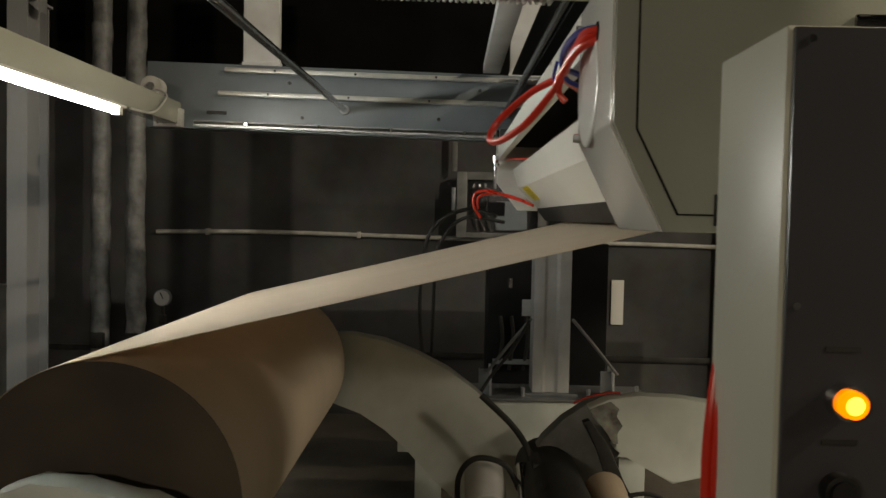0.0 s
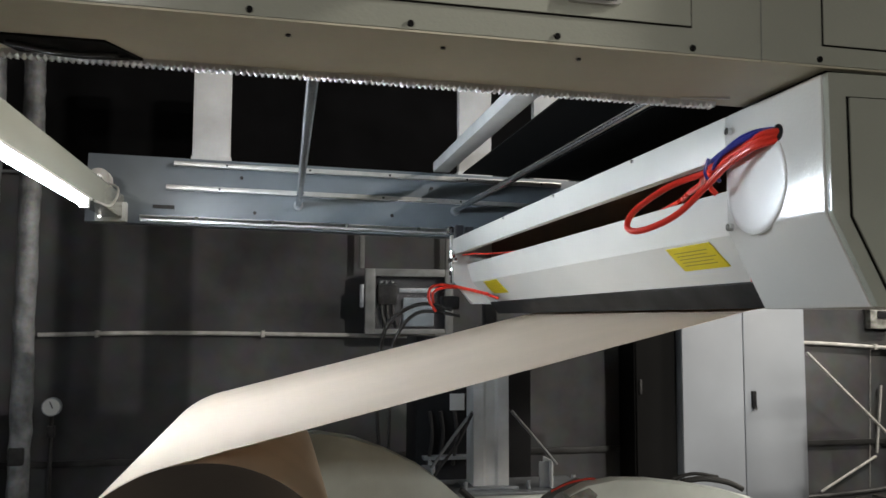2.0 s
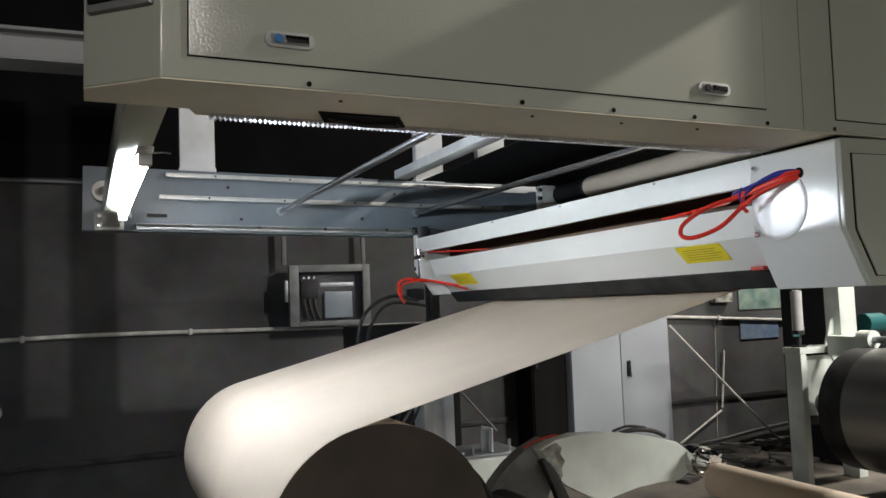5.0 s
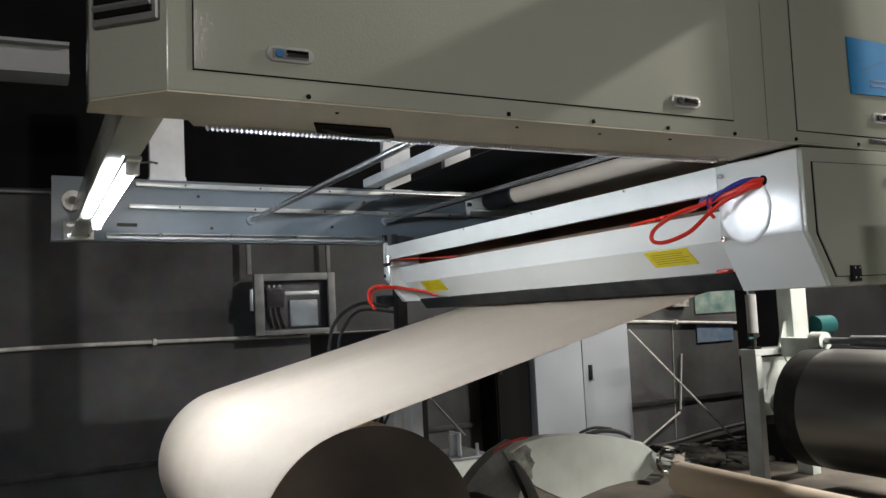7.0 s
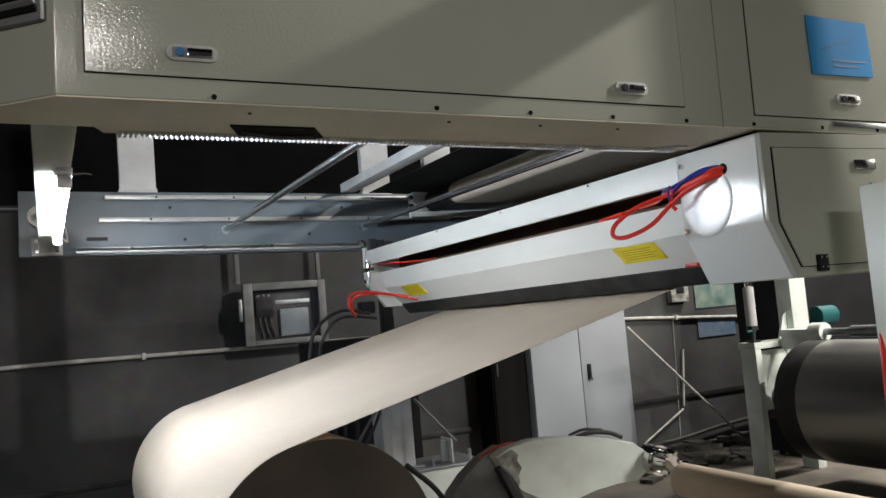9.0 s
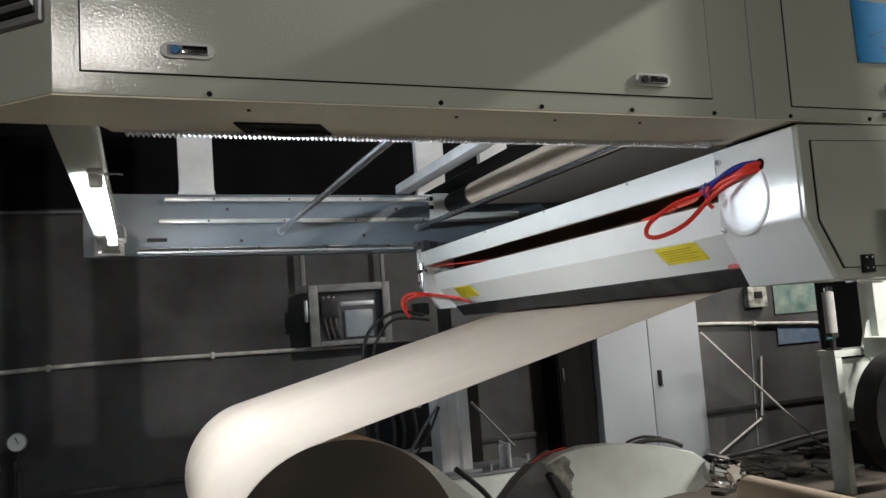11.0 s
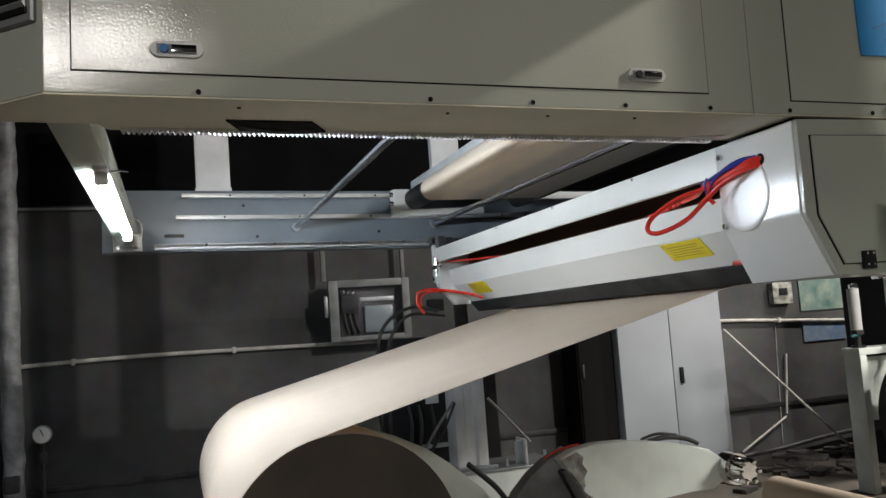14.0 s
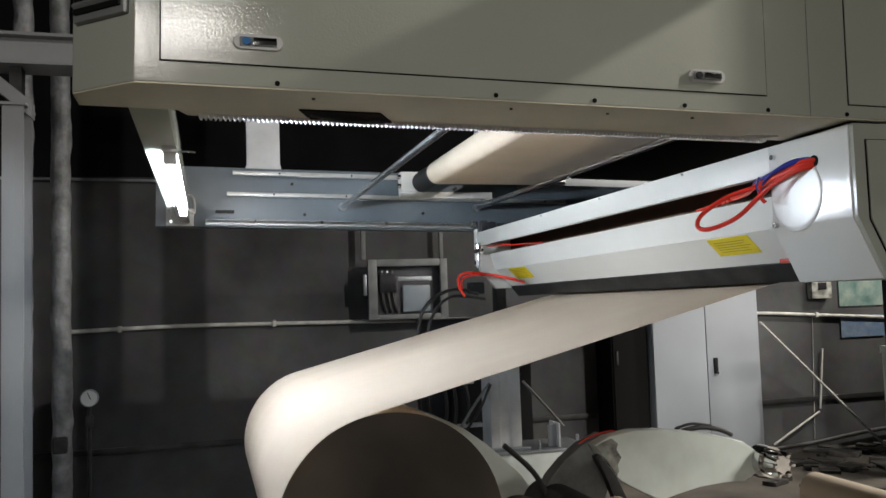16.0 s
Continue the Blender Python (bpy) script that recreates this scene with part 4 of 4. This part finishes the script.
part("stem", arod((-2.26, 6.38, -0.06), (-2.26, 6.38, 0.865), 0.014), IRON, gauge)
part("valve", abox(-2.285, -2.235, 6.36, 6.40, 0.72, 0.80, 0.01), IRON, gauge)
for x in (-2.31, -2.56):
    t = thing("lagged_pipe", "upright pipe wrapped in grimy foil lagging", "pipe", (x, 6.0, 0.0), "lagged pipes by the wall")
    bm = bmesh.new()
    rnd = random.Random(int(-x * 100))
    pts = [(x + rnd.uniform(-0.006, 0.006), 6.0, z * 0.22) for z in range(0, 24)]
    hose(bm, pts, 0.068, 14, 4)
    for v in bm.verts:
        v.co += Vector((noise.noise(v.co * 9) * 0.012, noise.noise(v.co * 9 + Vector((7, 0, 0))) * 0.012, 0))
    part("lagging", bm, FOIL, t)
    part("valve", abox(x - 0.05, x + 0.05, 5.92, 6.06, 0.62, 0.74, 0.02), IRON, t)

pillar = thing("hall_column", "pale painted steel hall column with a beam", "column", (-2.32, 4.35, 0.0))
bm = bmesh.new()
box(bm, -2.331, -2.226, 4.290, 4.302, 0, 2.70)
box(bm, -2.331, -2.226, 4.513, 4.525, 0, 2.70)
box(bm, -2.284, -2.272, 4.302, 4.513, 0, 2.70)
part("shaft", bm, COLUMN, pillar)
part("cap_plate", abox(-2.345, -2.212, 4.275, 4.54, 2.701, 2.716), COLUMN, pillar)
part("stub", abox(-2.31, -2.25, 4.36, 4.46, 2.717, 2.925), IRON, pillar, "dark stub under the girder")
part("knee_brace", aprism([(-2.20, 2.65), (-2.20, 2.74), (-2.42, 2.925), (-2.53, 2.925)], 4.35, 4.45, 0.004), COLUMN, pillar)
girder = thing("hall_girder", "grimy painted steel girder on the hall column", "girder", (-4, 4.4, 2.93))
part("girder", abox(-8.65, -1.46, 4.34, 4.47, 2.946, 3.08, 0.006), COLUMN, girder)
part("girder_flange", abox(-8.65, -1.46, 4.29, 4.52, 2.927, 2.944), COLUMN, girder)
part("girder_flange", abox(-8.65, -1.46, 4.29, 4.52, 3.082, 3.099), COLUMN, girder)

bin_box = thing("wall_box", "pale metal box standing by the hall column", "box", (-2.7, 4.7, 0.0))
part("body", abox(-2.95, -2.60, 4.6, 4.9, 0.0, 1.15, 0.01), DIMGREY, bin_box)
part("lid", abox(-2.96, -2.59, 4.59, 4.91, 1.151, 1.17, 0.004), DIMGREY, bin_box)

cab = thing("electric_cabinet", "light grey two-door electric cabinet standing on the floor", "cabinet", (3.2, 6.2, 0.0))
part("body", abox(2.585, 3.705, 6.340, 6.71, 0.08, 1.95, 0.006), CABINET, cab)
part("plinth", abox(2.61, 3.69, 6.36, 6.70, 0.0, 0.08), IRON, cab)
for x0, x1 in ((2.588, 3.132), (3.140, 3.702)):
    part("door", abox(x0, x1, 6.320, 6.338, 0.10, 1.935, 0.004), CABINET, cab, "flat grey door")
part("door_gap", abox(3.129, 3.143, 6.330, 6.339, 0.10, 1.935), SEAMSHADE, cab)
lock = part("lock", abox(3.200, 3.238, 6.302, 6.321, 0.855, 1.0, 0.006), BLACK, cab, "black swing handle lock")
part("key", abox(3.216, 3.230, 6.285, 6.304, 0.845, 0.875, 0.003), CHROME, lock)
# near-black in place of grey, so the cabinet's shade is in its colour
dark_cab = thing("shade_cabinet", "cabinet beside the pale one with its shade painted black", "cabinet", (2.3, 6.2, 0.0))
part("body", abox(2.20, 2.57, 6.40, 6.71, 0.0, 1.9, 0.008), SEAMSHADE, dark_cab)
cab_door = part("door", abox(2.215, 2.555, 6.385, 6.399, 0.06, 1.86, 0.003), SEAMSHADE, dark_cab)
part("handle", abox(2.24, 2.26, 6.372, 6.386, 0.98, 1.10, 0.004), IRON, cab_door)

small_box = thing("socket_box", "small white socket box on the wall", "socket", (4.65, 6.4, 1.6))
part("body", abox(4.60, 4.84, 6.64, 6.718, 1.51, 1.73, 0.008), WORN, small_box)
part("switch", abox(4.67, 4.77, 6.63, 6.64, 1.60, 1.67, 0.004), BLACK, small_box)
for (x0, x1, z0, z1), mat, lab in (((4.98, 5.60, 1.42, 1.78), POSTERGREEN, "faded green"), ((4.98, 5.52, 1.10, 1.32), POSTERBLUE, "faded blue")):
    t = thing("wall_poster", lab + " curling poster on the sooty wall", "poster", (x0, 6.44, z0), "posters")
    part("sheet", abox(x0, x1, 6.705, 6.716, z0, z1), mat, t)
def stick(p, q, r, lab):
    t = thing("plastic_pipe", lab, "pipe", p, "pipes on the wall")
    part("pipe", arod(p, q, r, seg=12), PIPEWHITE, t)


stick((3.76, 6.37, 1.31), (5.2, 6.45, 0.02), 0.012, "long thin white pipe leaning by the wall")
stick((4.72, 6.69, 1.00), (4.65, 6.69, 0.40), 0.011, "short white conduit on the wall")
stick((4.64, 6.69, 0.37), (4.08, 6.69, 0.08), 0.011, "slanting white conduit on the wall")
stick((4.64, 6.708, 1.36), (4.58, 6.708, 0.10), 0.003, "thin grey cable on the wall")
# dark tube standing in for the debris line at the wall's foot
ledge = thing("junction_debris", "dark line of debris where wall meets floor", "ledge", (4.5, 6.4, 0.2))
part("ledge", ahose([(3.75, 6.67, 0.03), (4.5, 6.66, 0.07), (5.2, 6.66, 0.14), (6.5, 6.66, 0.22)], 0.022), IRON, ledge)
rubble = bmesh.new()
rnd = random.Random(5)
for k in range(70):
    c = Vector((rnd.uniform(3.2, 5.4), rnd.uniform(5.4, 6.6), 0.02))
    s = rnd.uniform(0.03, 0.16)
    box(rubble, c.x - s, c.x + s, c.y - s * 0.6, c.y + s * 0.6, 0.0, rnd.uniform(0.012, 0.05), 0.006, turn=Matrix.Rotation(rnd.uniform(0, 3), 3, "Z"))
tagged(part("floor_rubble", rubble, RUBBLE, None), "scattered dark scrap and rubble on the floor", "rubble", kind="stuff")

# ---- heated drum on its stand ----
drum_stand = thing("drum_stand", "pale green welded stand of the heated drum", "stand", (4.1, 4.9, 0.0))
part("post", abox(3.88, 3.945, 4.85, 5.02, 0.0, 1.075, 0.006), MINT, drum_stand)
part("post", abox(4.46, 4.56, 4.85, 5.02, 0.0, 1.075, 0.006), MINT, drum_stand)
part("top_beam", abox(3.872, 4.66, 4.845, 5.03, 1.076, 1.13, 0.004), MINT, drum_stand)
part("web_plate", abox(3.945, 4.46, 4.93, 4.94, 0.55, 1.05), MINT, drum_stand)
part("shelf", abox(3.945, 4.46, 4.90, 5.00, 0.48, 0.55, 0.004), IRON, drum_stand)
part("stiffener", aprism([(4.30, 1.05), (4.46, 1.05), (4.46, 0.72)], 4.915, 4.93), MINT, drum_stand)
air = part("air_cylinder", arod((3.945, 4.92, 1.27), (3.945, 4.92, 1.60), 0.045, seg=28), POSTGREY, drum_stand, "bright air cylinder")
part("rod_end", arod((3.945, 4.92, 1.145), (3.945, 4.92, 1.27), 0.022), IRON, air)
part("nut", arod((3.945, 4.92, 1.131), (3.945, 4.92, 1.148), 0.06, seg=8), IRON, air)
part("clevis", abox(3.925, 3.985, 4.90, 4.94, 1.601, 1.64, 0.006), CHROME, air)
part("collar", arod((3.945, 4.92, 1.235), (3.945, 4.92, 1.27), 0.05, seg=8), IRON, air)
part("fitting", arod((3.86, 4.90, 1.225), (3.96, 4.90, 1.232), 0.012), TEAL, air)
post = part("upright", abox(4.37, 4.56, 4.86, 5.02, 1.131, 1.66, 0.006), MINT, drum_stand, "pale upright post")
part("gusset", aprism([(4.26, 1.131), (4.37, 1.131), (4.37, 1.36), (4.33, 1.33)], 4.93, 4.95), MINT, post)
part("clamp", abox(4.18, 4.50, 4.82, 4.96, 1.662, 1.72, 0.02), CHROME, post)
part("bearing_arm", abox(4.16, 4.24, 4.50, 4.84, 1.05, 1.22, 0.03), MINT, drum_stand)
part("bearing", arod((4.20, 4.40, 1.19), (4.20, 4.52, 1.19), 0.075, seg=24), MINT, drum_stand)
drum = thing("heated_drum", "large dark polished steel drum turning on its stand", "drum", (4.08, 0, 0.66))
AT[drum] = Vector((0, 0, 0))
part("shell", arod((0, 2.2, 0), (0, 4.25, 0), 0.475, seg=96), DRUM, drum)
part("end_disc", arod((0, 4.252, 0), (0, 4.46, 0), 0.47, seg=64), IRON, drum, "dark drum end")
part("journal", arod((0, 4.46, 0), (0, 4.84, 0), 0.09, seg=24), STEEL, drum)
idler = thing("idler_shaft", "steel idler shaft above the drum", "shaft", (4.20, 3.4, 1.19))
part("shaft", arod((4.20, 4.5, 1.19), (4.20, 2.0, 1.19), 0.028, seg=20), STEEL, idler)
part("sleeve", arod((4.20, 4.15, 1.19), (4.20, 2.0, 1.19), 0.045, seg=20), STEEL, idler)
machine = thing("rear_unit", "dark and teal painted machine unit beyond the drum", "machine", (5.2, 5.4, 0.0))
part("body", abox(4.75, 6.2, 5.2, 5.9, 0.0, 1.75, 0.03), BLACK, machine)
part("motor", arod((4.98, 5.15, 1.28), (5.2, 5.15, 1.28), 0.09, seg=24), TEAL, machine, "teal motor")
brown = thing("brown_web", "brown paper web running down beyond the head", "paper web", (4.0, 3.0, 1.5))
part("sheet", aprism([(3.95, 1.70), (4.62, 1.06), (4.625, 1.065), (3.955, 1.705)], 2.2, 3.75), BROWNWEB, brown)


# ---- motion ----
def motions():
    """The roll and drum turn, the spent roll leaves its chuck, the carriage slides towards the lamp."""
    walk(paper_roll, [(k / 10, pose(ROLL_X, 0, ROLL_Z, 0, 80 * k, 0)) for k in range(161)])
    walk(drum, [(k / 10, pose(4.08, 0, 0.66, 0, 60 * k, 0)) for k in range(161)])
    off = [(0.0, 0.0), (7.0, 0.0), (8.0, -0.02), (9.0, -0.075), (9.6, -0.09), (12.0, -0.125), (13.0, -0.155), (14.0, -0.185), (15.0, -0.20), (16.0, -0.22)]
    walk(core, [(t, pose(1.545, y, 0.61)) for t, y in off])
    slide = [(0.0, 1.60), (3.5, 1.19), (6.5, 0.835), (7.2, 0.735), (8.0, 0.636), (8.8, 0.536), (9.5, 0.444), (12.0, 0.196), (13.0, 0.080), (14.0, -0.03), (15.0, -0.15), (16.0, -0.248)]
    for ob in (carriage, carried_web):
        walk(ob, [(t, pose(x, 0, -0.018 * (x - 0.1))) for t, x in slide])


motions()
